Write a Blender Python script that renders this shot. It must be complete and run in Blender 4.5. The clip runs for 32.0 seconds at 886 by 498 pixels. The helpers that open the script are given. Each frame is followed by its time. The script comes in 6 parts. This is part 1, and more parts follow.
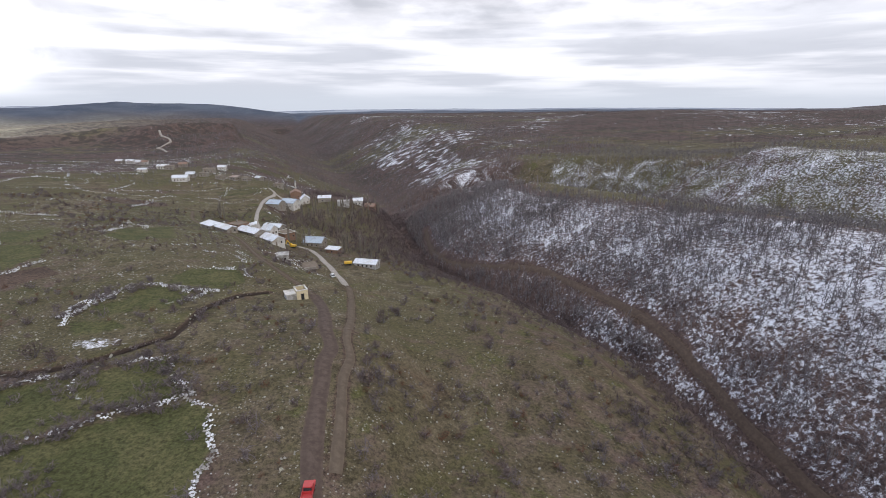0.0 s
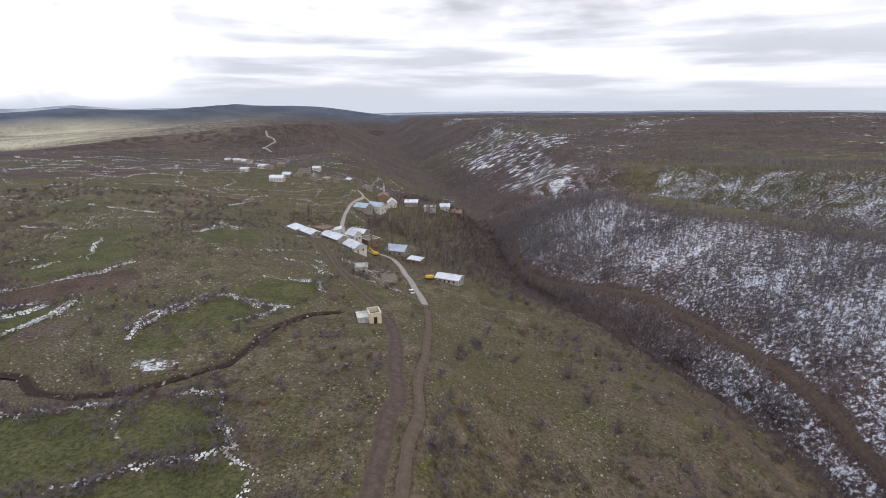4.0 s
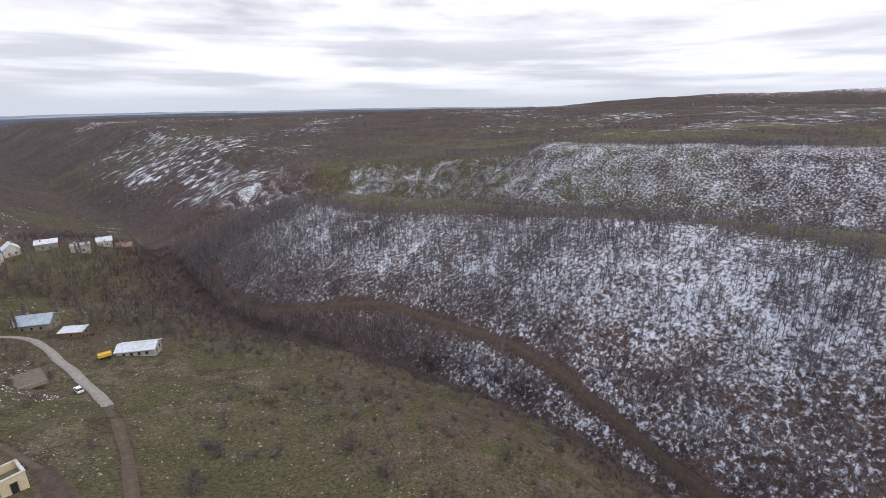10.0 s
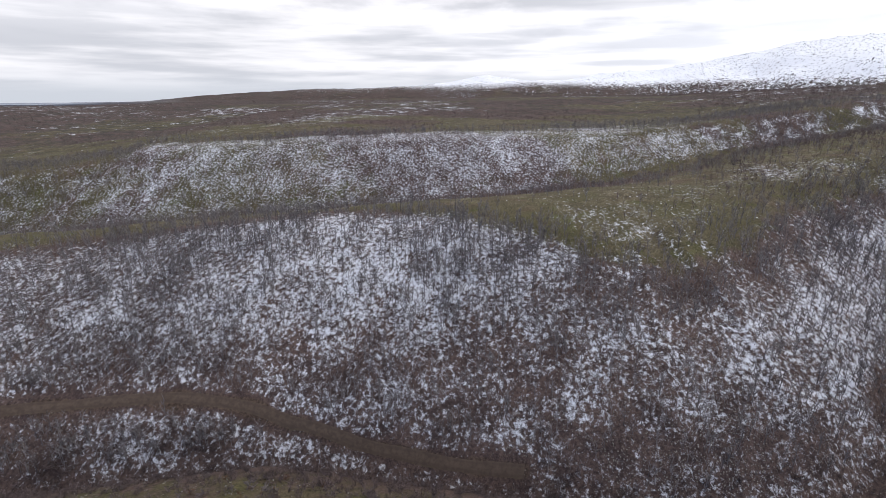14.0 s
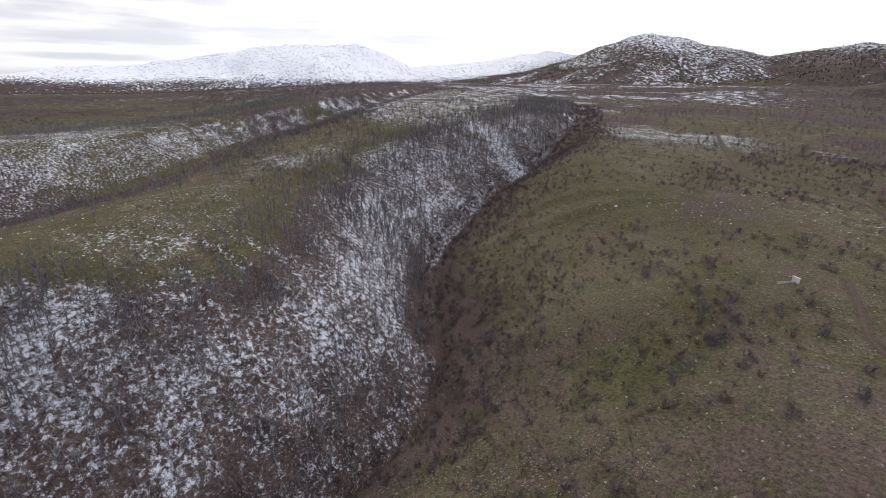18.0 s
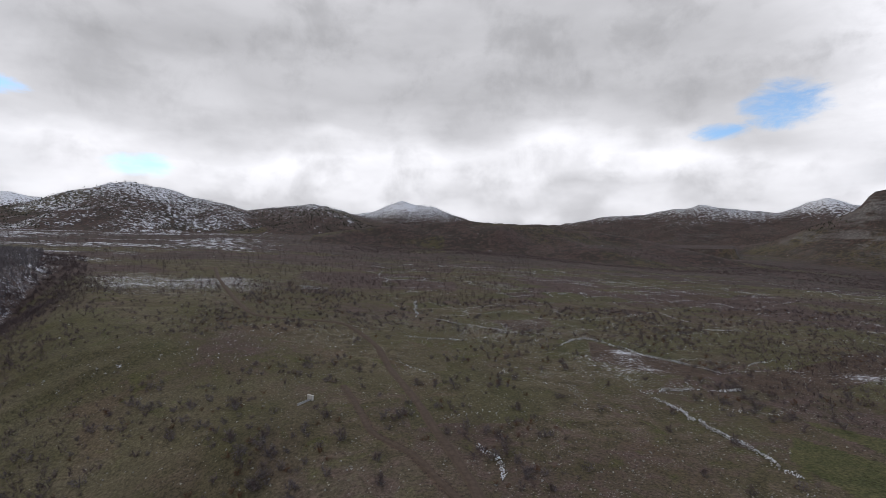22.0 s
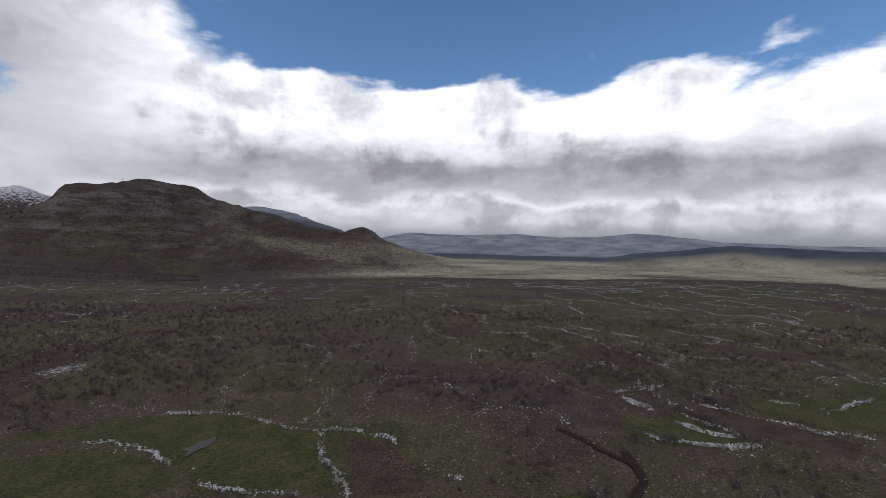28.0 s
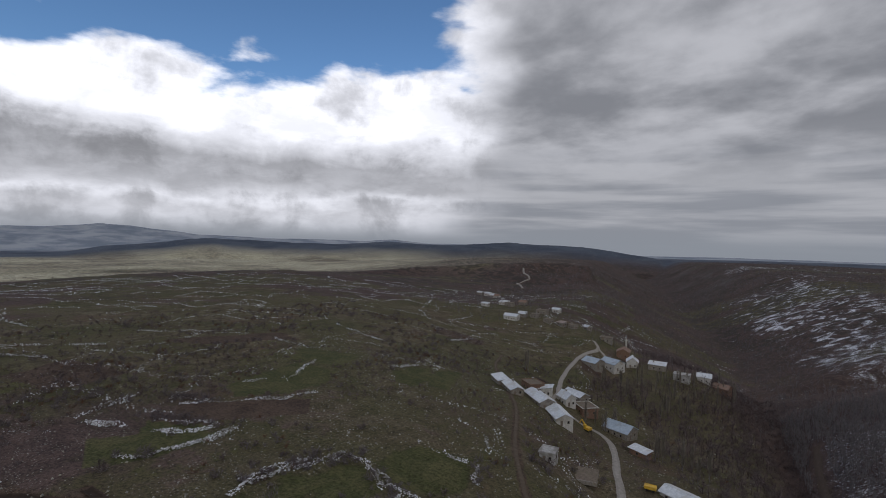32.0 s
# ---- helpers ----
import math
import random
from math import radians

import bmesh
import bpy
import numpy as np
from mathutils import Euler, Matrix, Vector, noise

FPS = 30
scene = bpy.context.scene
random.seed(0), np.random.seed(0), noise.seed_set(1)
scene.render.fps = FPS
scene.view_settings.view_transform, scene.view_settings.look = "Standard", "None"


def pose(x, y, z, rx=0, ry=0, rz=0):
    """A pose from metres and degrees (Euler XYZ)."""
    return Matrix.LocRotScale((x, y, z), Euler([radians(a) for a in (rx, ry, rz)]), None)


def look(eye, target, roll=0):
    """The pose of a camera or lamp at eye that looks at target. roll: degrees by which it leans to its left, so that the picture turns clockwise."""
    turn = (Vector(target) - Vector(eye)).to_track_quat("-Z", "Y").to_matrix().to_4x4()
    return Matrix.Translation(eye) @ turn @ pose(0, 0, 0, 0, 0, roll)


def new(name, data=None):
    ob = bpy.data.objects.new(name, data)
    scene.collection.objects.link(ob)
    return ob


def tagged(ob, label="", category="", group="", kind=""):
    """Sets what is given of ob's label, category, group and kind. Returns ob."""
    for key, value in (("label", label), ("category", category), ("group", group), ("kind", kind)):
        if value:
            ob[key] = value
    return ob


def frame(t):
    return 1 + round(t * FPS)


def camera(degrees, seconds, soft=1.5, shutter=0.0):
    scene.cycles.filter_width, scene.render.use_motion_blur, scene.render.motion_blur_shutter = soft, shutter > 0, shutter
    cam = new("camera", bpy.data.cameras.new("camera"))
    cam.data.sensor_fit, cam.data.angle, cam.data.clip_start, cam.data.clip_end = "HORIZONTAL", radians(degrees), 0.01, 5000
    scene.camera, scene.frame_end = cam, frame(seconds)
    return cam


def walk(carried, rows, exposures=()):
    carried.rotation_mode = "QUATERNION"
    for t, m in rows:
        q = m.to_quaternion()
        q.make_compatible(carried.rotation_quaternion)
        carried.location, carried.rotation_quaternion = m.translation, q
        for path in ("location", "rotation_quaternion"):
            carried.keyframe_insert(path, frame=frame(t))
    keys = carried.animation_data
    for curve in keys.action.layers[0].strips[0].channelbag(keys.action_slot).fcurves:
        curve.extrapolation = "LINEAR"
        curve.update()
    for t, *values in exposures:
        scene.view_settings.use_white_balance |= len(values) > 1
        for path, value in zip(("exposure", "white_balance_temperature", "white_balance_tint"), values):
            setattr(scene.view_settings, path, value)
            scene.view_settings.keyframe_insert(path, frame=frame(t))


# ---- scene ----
# The camera: seconds, place in survey units of 1.4 m, yaw to the left of north, pitch and roll in degrees.
PATH = [
    (0.0, 3.45, -25.70, 44.09, -0.92, -17.33, -0.09),
    (0.5, 3.36, -23.58, 44.19, -1.23, -17.37, -0.14),
    (1.0, 3.14, -21.43, 44.28, -1.09, -17.34, -0.20),
    (1.5, 2.96, -19.33, 44.29, 1.98, -17.24, -0.17),
    (2.0, 2.82, -17.31, 44.29, 5.02, -17.16, -0.14),
    (2.5, 2.63, -15.16, 44.19, 8.26, -17.04, -0.16),
    (3.0, 2.40, -13.14, 44.13, 9.44, -17.03, -0.19),
    (3.5, 2.15, -10.96, 44.17, 9.72, -17.06, -0.18),
    (5.5, 0.45, -2.21, 43.99, 10.60, -17.08, -0.19),
    (6.0, 0.00, -0.00, 44.00, 11.11, -17.16, -0.13),
    (6.5, -0.59, 2.23, 43.88, 11.11, -17.19, -0.09),
    (7.0, -1.20, 4.51, 43.89, 11.09, -17.28, -0.05),
    (7.5, -1.73, 6.71, 44.01, 9.17, -17.33, -0.04),
    (8.0, -2.11, 8.78, 44.15, 5.81, -17.31, -0.12),
    (8.5, -2.40, 10.84, 44.20, -2.92, -17.32, -0.20),
    (9.0, -2.90, 12.81, 44.27, -12.67, -17.34, -0.24),
    (9.5, -3.27, 14.67, 44.34, -20.18, -17.31, -0.31),
    (10.0, -3.41, 16.42, 44.31, -27.18, -17.35, -0.42),
    (10.5, -3.23, 18.17, 44.28, -34.84, -17.53, -0.41),
    (11.0, -3.07, 19.72, 44.42, -41.78, -17.64, -0.40),
    (11.5, -2.74, 21.16, 44.39, -48.25, -17.76, -0.30),
    (12.0, -2.30, 22.58, 44.38, -53.74, -17.89, -0.26),
    (12.5, -1.69, 23.81, 44.49, -57.92, -18.06, -0.20),
    (13.0, -1.09, 24.74, 44.49, -61.89, -18.06, -0.18),
    (13.5, -0.38, 25.61, 44.44, -65.88, -18.14, -0.18),
    (14.0, 0.51, 26.44, 44.38, -71.27, -18.15, -0.12),
    (14.5, 1.45, 27.04, 44.34, -78.48, -18.21, -0.16),
    (15.0, 2.50, 27.67, 44.40, -87.80, -18.22, -0.07),
    (15.5, 3.82, 28.18, 44.47, -97.42, -18.28, 0.16),
    (17.5, 11.21, 27.78, 43.10, -121.61, -18.31, 0.11),
    (18.0, 12.05, 27.77, 42.98, -125.78, -18.31, 0.14),
    (18.5, 12.49, 27.62, 42.89, -130.26, -18.27, 0.07),
    (19.0, 12.79, 27.30, 42.85, -135.30, -18.30, -0.03),
    (19.2, 12.97, 26.98, 42.87, -138.27, -16.60, 0.05),
    (19.4, 13.16, 26.67, 42.89, -141.25, -8.90, 0.13),
    (19.5, 13.25, 26.51, 42.89, -142.74, -4.67, 0.17),
    (20.0, 13.51, 26.18, 42.92, -150.65, -1.01, 0.15),
    (20.5, 13.70, 25.90, 42.97, -162.27, -1.08, 0.11),
    (21.0, 13.87, 25.66, 42.98, -167.42, -1.06, 0.07),
    (21.5, 13.97, 25.46, 42.98, -172.50, -1.03, 0.09),
    (22.0, 14.05, 25.25, 42.99, -180.63, -1.08, 0.17),
    (22.5, 14.11, 24.90, 43.03, -188.46, -1.07, 0.32),
    (23.0, 14.53, 24.69, 42.93, -194.19, -0.99, 0.44),
    (23.5, 14.61, 24.35, 42.97, -200.23, -0.99, 0.50),
    (24.0, 14.55, 23.96, 43.13, -206.84, -1.04, 0.51),
    (24.5, 14.54, 23.43, 43.27, -214.80, -1.14, 0.64),
    (25.0, 14.54, 23.09, 43.38, -220.98, -1.06, 0.73),
    (25.5, 14.23, 22.73, 43.46, -225.92, -0.95, 0.75),
    (26.0, 13.67, 22.48, 43.53, -233.55, -0.98, 0.73),
    (26.5, 13.07, 22.44, 43.78, -242.11, -1.14, 0.86),
    (28.5, 10.33, 22.72, 44.85, -267.44, -1.52, 0.91),
    (29.0, 9.86, 22.87, 44.81, -274.42, -1.52, 1.01),
    (29.5, 9.27, 22.91, 44.74, -282.23, -1.50, 1.15),
    (30.0, 8.68, 23.01, 44.73, -289.36, -1.47, 1.25),
    (30.5, 8.10, 23.29, 44.76, -296.33, -1.45, 1.39),
    (31.0, 7.59, 23.55, 44.91, -303.66, -1.45, 1.51),
    (31.5, 7.02, 23.79, 44.96, -312.06, -1.21, 1.63),
    (32.0, 6.37, 23.98, 45.05, -319.09, -1.06, 1.67),
]

UNIT = 1.4


def eye_pose(x, y, z, yaw, pitch, roll):
    return pose(x * UNIT, y * UNIT, z * UNIT, 0, 0, yaw) @ pose(0, 0, 0, 90 + pitch) @ pose(0, 0, 0, 0, 0, roll)


cam = camera(86.0, 32.0, soft=0.6)
walk(cam, [(row[0], eye_pose(*row[1:])) for row in PATH],
     exposures=((0, -0.30, 6250, 14.2), (9, -0.30, 6250, 14.2), (13, -0.34, 6350, 13.8), (18, -0.48, 6500, 13), (19, -0.44, 6500, 12.9), (20.5, -0.82, 6450, 12.8), (23, -1.32, 6250, 12.9), (26, -1.54, 6200, 13.1), (29, -1.68, 6200, 13.1), (32, -1.70, 6150, 13.1)))

# Daylight: broken cloud over the whole sky, a weak soft sun behind it.
SUN_YAW, SUN_EL = 215.0, 42.0
sun_way = Vector((-math.sin(radians(SUN_YAW)) * math.cos(radians(SUN_EL)), math.cos(radians(SUN_YAW)) * math.cos(radians(SUN_EL)), math.sin(radians(SUN_EL))))
sun = new("sun", bpy.data.lights.new("sun", "SUN"))
sun.data.energy, sun.data.angle, sun.data.color = 0.9, radians(14), (1.0, 0.95, 0.88)
sun.matrix_world = look((0, 0, 300), tuple(Vector((0, 0, 300)) - sun_way))


class Nodes:
    """A short way to write node trees."""

    def __init__(self, tree):
        self.tree = tree
        tree.nodes.clear()

    def add(self, kind, props=None, **inputs):
        n = self.tree.nodes.new(kind)
        for key, value in (props or {}).items():
            setattr(n, key, value)
        for key, value in inputs.items():
            self.put(n, key, value)
        return n

    def put(self, n, key, value):
        slot = n.inputs[int(key[1:])] if key[0] == "i" and key[1:].isdigit() else n.inputs[key.replace("_", " ")]
        if isinstance(value, bpy.types.NodeSocket):
            self.tree.links.new(value, slot)
        elif isinstance(value, bpy.types.Node):
            self.tree.links.new(value.outputs[0], slot)
        else:
            slot.default_value = value

    def math(self, op, a, b=0.0, c=0.0, clamp=False):
        return self.add("ShaderNodeMath", {"operation": op, "use_clamp": clamp}, i0=a, i1=b, i2=c).outputs[0]

    def noise(self, vector, scale, detail=4.0, rough=0.55, warp=0.0):
        return self.add("ShaderNodeTexNoise", {}, Vector=vector, Scale=scale, Detail=detail, Roughness=rough, Distortion=warp).outputs[0]

    def ramp(self, value, low, high, a=0.0, b=1.0):
        return self.add("ShaderNodeMapRange", {"interpolation_type": "SMOOTHSTEP"}, i0=value, i1=low, i2=high, i3=a, i4=b).outputs[0]

    def mix(self, factor, a, b, blend="MIX"):
        n = self.add("ShaderNodeMix", {"data_type": "RGBA", "blend_type": blend})
        for slot, value in zip((n.inputs[0], n.inputs[6], n.inputs[7]), (factor, a, b)):
            if isinstance(value, bpy.types.NodeSocket):
                self.tree.links.new(value, slot)
            else:
                slot.default_value = value if not isinstance(value, tuple) or len(value) == 4 else (*value, 1.0)
        return n.outputs[2]


def rgb(r, g, b):
    return (r, g, b, 1.0)


def make_world():
    world = bpy.data.worlds.new("sky")
    world.use_nodes = True
    scene.world = world
    n = Nodes(world.node_tree)
    way = n.add("ShaderNodeTexCoord").outputs["Generated"]
    parts = n.add("ShaderNodeSeparateXYZ", {}, Vector=way)
    x, y, z = parts.outputs
    up = n.math("ADD", n.math("MAXIMUM", z, 0.0), 0.19)
    flat = n.add("ShaderNodeCombineXYZ", {}, X=n.math("DIVIDE", x, up), Y=n.math("DIVIDE", y, up), Z=0.0).outputs[0]
    sky = n.add("ShaderNodeTexSky", {"sky_type": "NISHITA", "sun_disc": False, "sun_elevation": radians(SUN_EL),
                                     "sun_rotation": radians(-SUN_YAW), "altitude": 1200.0, "air_density": 1.0, "dust_density": 0.6})
    blue = n.mix(1.0, sky.outputs[0], rgb(0.25, 0.32, 0.355), "MULTIPLY")
    # Bearing (degrees left of north) and elevation of each direction, ruffled by noise.
    bearing = n.math("MULTIPLY", n.math("ARCTAN2", n.math("MULTIPLY", x, -1.0), y), 57.2958)
    lift = n.math("MULTIPLY", n.math("ARCSINE", z), 57.2958)
    wide = n.add("ShaderNodeMapping", {"vector_type": "POINT"}, Vector=way, Scale=(1.0, 1.0, 2.6)).outputs[0]
    ruffle = n.math("SUBTRACT", n.noise(wide, 4.2, 7.0, 0.52, 0.1), 0.5)
    billow = n.math("SUBTRACT", n.noise(wide, 2.0, 3.0, 0.5), 0.5)
    puff = n.math("SUBTRACT", n.noise(way, 8.0, 7.0, 0.6, 0.2), 0.5)
    height = n.math("ADD", n.math("ADD", lift, n.math("MULTIPLY", puff, 5.0)), n.math("ADD", n.math("MULTIPLY", ruffle, 6.5), n.math("MULTIPLY", billow, 3.5)))
    # A bank of cumulus low in the west, open sky over it.
    tone = n.add("ShaderNodeValToRGB", {}, Fac=n.math("DIVIDE", height, 30.0))
    stops = ((0.0, 0.58), (0.06, 0.64), (0.11, 0.54), (0.15, 0.68), (0.19, 0.42), (0.27, 0.36), (0.34, 0.62), (0.42, 0.90), (0.60, 0.98))
    while len(tone.color_ramp.elements) < len(stops):
        tone.color_ramp.elements.new(0.5)
    for e, (at, v) in zip(tone.color_ramp.elements, stops):
        e.position, e.color = at, (v, v, v * 1.015, 1)
    grain = n.math("MULTIPLY", n.ramp(n.noise(wide, 9.0, 6.0, 0.6, 0.3), 0.35, 0.65, 0.88, 1.08), n.ramp(n.math("ADD", puff, n.math("MULTIPLY", ruffle, 0.7)), -0.20, 0.02, 0.72, 1.12))
    bank = n.mix(1.0, tone.outputs[0], n.add("ShaderNodeCombineColor", {}, Red=grain, Green=grain, Blue=grain).outputs[0], "MULTIPLY")
    bank = n.mix(1.0, bank, rgb(3.4, 3.4, 3.4), "MULTIPLY")
    in_west = n.math("MULTIPLY", n.ramp(n.math("ADD", bearing, n.math("MULTIPLY", billow, 30.0)), 30.0, 44.0), n.ramp(bearing, 150.0, 118.0))
    gap = n.math("MULTIPLY", n.ramp(n.math("ADD", lift, n.math("ADD", n.math("MULTIPLY", ruffle, 12.0), n.math("MULTIPLY", billow, 7.0))), 16.6, 18.2),
                 n.math("MULTIPLY", n.ramp(n.math("ADD", bearing, n.math("MULTIPLY", ruffle, 24.0)), 37.0, 41.0), n.ramp(n.math("ADD", bearing, n.math("MULTIPLY", ruffle, 30.0)), 127.0, 121.0)))
    # Broken high cloud elsewhere.
    banks = n.noise(flat, 0.62, 6.0, 0.52, 0.10)
    fray = n.math("SUBTRACT", n.noise(wide, 11.0, 7.0, 0.68, 0.4), 0.5)
    hole = 0.0
    for b, e, wide_b, wide_e in ((144.0, 13.2, 2.8, 1.7), (149.2, 11.2, 2.0, 0.7), (-130.5, 14.6, 4.0, 1.3), (-136.5, 13.4, 2.6, 0.7), (-148.0, 7.5, 2.2, 1.0)):
        q = n.math("ADD", n.math("POWER", n.math("DIVIDE", n.math("SUBTRACT", bearing, b), wide_b), 2.0), n.math("POWER", n.math("DIVIDE", n.math("SUBTRACT", lift, e), wide_e), 2.0))
        hole = n.math("MAXIMUM", hole, n.ramp(n.math("ADD", q, n.math("MULTIPLY", fray, 6.0)), 2.2, -0.3))
    puffs = n.noise(flat, 1.9, 7.0, 0.55, 0.1)
    depth = n.ramp(n.math("ADD", n.math("MULTIPLY", banks, 0.6), n.math("MULTIPLY", puffs, 0.4)), 0.41, 0.57)
    bright = n.mix(depth, rgb(1.85, 1.85, 1.87), rgb(0.84, 0.86, 0.90))
    streak = n.add("ShaderNodeMapping", {"vector_type": "POINT"}, Vector=way, Scale=(2.2, 2.2, 26.0)).outputs[0]
    bands = n.ramp(n.noise(streak, 1.3, 5.0, 0.5), 0.36, 0.60)
    low = n.mix(bands, rgb(1.55, 1.56, 1.58), rgb(0.98, 1.02, 1.08))
    over = n.mix(n.ramp(z, 0.06, 0.24), low, bright)
    # Brighter towards the hidden sun.
    sunward = n.ramp(y, 0.6, -0.80, 0.86, 1.35)
    over = n.mix(1.0, over, n.add("ShaderNodeCombineColor", {}, Red=sunward, Green=sunward, Blue=sunward).outputs[0], "MULTIPLY")
    # A broad grey deck in the south with bright cumulus under it.
    deck = n.add("ShaderNodeValToRGB", {}, Fac=n.math("DIVIDE", n.math("ADD", lift, n.math("ADD", n.math("MULTIPLY_ADD", puff, 5.0, n.math("MULTIPLY", ruffle, 6.0)), n.math("MULTIPLY", billow, 11.0))), 40.0))
    levels = ((0.0, 0.56), (0.06, 0.64), (0.11, 0.54), (0.17, 0.66), (0.24, 0.70), (0.32, 0.48), (0.44, 0.38), (0.70, 0.46), (1.0, 0.55))
    while len(deck.color_ramp.elements) < len(levels):
        deck.color_ramp.elements.new(0.5)
    for e, (at, v) in zip(deck.color_ramp.elements, levels):
        e.position, e.color = at, (v, v, v * 1.01, 1)
    soft = n.math("MULTIPLY", n.ramp(n.noise(wide, 5.0, 5.0, 0.5), 0.35, 0.65, 0.92, 1.07), n.ramp(puff, -0.18, 0.06, 0.88, 1.07))
    deck = n.mix(1.0, deck.outputs[0], n.add("ShaderNodeCombineColor", {}, Red=soft, Green=soft, Blue=soft).outputs[0], "MULTIPLY")
    deck = n.mix(1.0, deck, rgb(3.0, 3.0, 3.0), "MULTIPLY")
    off_south = n.math("ABSOLUTE", n.math("SUBTRACT", n.math("ABSOLUTE", bearing), 180.0))
    over = n.mix(n.ramp(off_south, 62.0, 34.0), over, deck)
    cloud = n.mix(in_west, over, bank)
    open_part = n.math("MAXIMUM", n.math("MULTIPLY", gap, 1.0), n.math("MULTIPLY", hole, 0.85))
    full = n.mix(open_part, cloud, blue)
    # Far haze at the skyline.
    final = n.mix(n.ramp(z, 0.050, -0.01), full, rgb(0.82, 0.88, 0.94))
    back = n.add("ShaderNodeBackground", {}, Color=final, Strength=1.0)
    n.add("ShaderNodeOutputWorld", {}, Surface=back)


make_world()


# ---- the lie of the land ----
def value_noise(x, y, seed=0):
    xi, yi = np.floor(x).astype(np.int64), np.floor(y).astype(np.int64)
    fx, fy = x - xi, y - yi
    fx, fy = fx * fx * (3 - 2 * fx), fy * fy * (3 - 2 * fy)

    def lattice(a, b):
        h = (a * 374761393 + b * 668265263 + seed * 1442695041) & 0xFFFFFFFF
        h = ((h ^ (h >> 13)) * 1274126177) & 0xFFFFFFFF
        return ((h ^ (h >> 16)) & 0xFFFF) / 65535.0

    top = lattice(xi, yi) * (1 - fx) + lattice(xi + 1, yi) * fx
    low = lattice(xi, yi + 1) * (1 - fx) + lattice(xi + 1, yi + 1) * fx
    return top * (1 - fy) + low * fy


def fbm(x, y, size, octaves=4, seed=0):
    """Fractal noise from -1 to 1 with features of that size in metres."""
    total, gain, norm = 0.0, 1.0, 0.0
    for k in range(octaves):
        total = total + gain * (value_noise(x / size * 2**k + 17.3 * k, y / size * 2**k - 9.1 * k, seed + k) * 2 - 1)
        norm += gain
        gain *= 0.5
    return total / norm


CENTRE = (3.0, 20.0)
RELIEF_R = np.log([60.0, 150.0, 260.0, 400.0, 600.0, 1200.0, 2300.0, 3500.0])
# Height of the open land by bearing (degrees, left of north) and distance.
RELIEF = {
    -180: (0, 1, 9, 14, 16, 30, 60, 60),
    -150: (0, 4, 16, 24, 32, 56, 70, 70),
    -120: (1, 9, 24, 36, 46, 64, 58, 40),
    -90: (2, 9, 14, 21, 28, 38, 30, 20),
    -60: (3, 8, 14, 24, 28, 28, 8, 0),
    -30: (3, 4, 2, 14, 18, 20, 0, -20),
    0: (3, 1, -3, 4, 2, 6, -12, -30),
    30: (2, 1, 0, -8, -18, 6, -30, -30),
    60: (2, 2, 2, 3, 4, -40, -60, -40),
    90: (2, 2, 3, 2, -6, -50, -60, -50),
    120: (1, 1, 1, -2, -12, -55, -55, -50),
    150: (0, 0, 2, 3, 0, -8, 0, 0),
    180: (0, 1, 9, 14, 16, 30, 60, 60),
}
# Stream beds (x, y, z): the near gorge, the gorge behind the spur, the main gorge north of the village.
NEAR_BED = ((300, -330, 34), (240, -250, 20), (205, -185, 4), (188, -130, -8), (166, -87, -19), (150, -68, -22), (125, -52, -26), (105, -38, -28.5), (90, -22, -31), (79, 5, -33.5), (76, 45, -35), (70, 88, -36), (57, 116, -37.5), (43, 147, -39.5), (20, 178, -43), (-2, 222, -46), (-15, 275, -49), (-26, 330, -53), (-42, 425, -60))
BACK_BED = ((620, -420, 52), (450, -200, 28), (350, -40, 6), (280, 52, -10), (240, 135, -16), (210, 204, -20), (183, 270, -25), (150, 345, -32), (95, 400, -40), (30, 432, -50), (-42, 425, -60))
MAIN_BED = ((-42, 425, -60), (-95, 620, -68), (-200, 900, -74), (-420, 1500, -82), (-800, 2400, -92))


# Knolls and benches (x, y, height, reach).
KNOLLS = ((-140, 262, -7, 60), (-32, 92, -3.5, 24), (-38, 148, -6, 45), (-105, 330, -5, 55), (-70, 205, -3, 50), (-5, 95, -4, 30), (45, 250, -9, 60))
BENCHES = ((-55, 305, 9, 32), (-100, 345, 3, 40), (-17, 150, 1.0, 20))


def along(bed, x, y):
    """Distance to a bed, the bed's height there, and the side (+1 to its left)."""
    best = np.full(x.shape, 1e9)
    height, side = np.zeros(x.shape), np.zeros(x.shape)
    for (ax, ay, az), (bx, by, bz) in zip(bed, bed[1:]):
        dx, dy = bx - ax, by - ay
        s = np.clip(((x - ax) * dx + (y - ay) * dy) / (dx * dx + dy * dy), 0, 1)
        d = np.hypot(x - ax - s * dx, y - ay - s * dy)
        near = d < best
        best = np.where(near, d, best)
        height = np.where(near, az + s * (bz - az), height)
        side = np.where(near, np.sign(dx * (y - ay) - dy * (x - ax)), side)
    return best, height, side


def soft_min(a, b, width):
    h = np.clip(0.5 + 0.5 * (b - a) / width, 0, 1)
    return b + (a - b) * h - width * h * (1 - h)


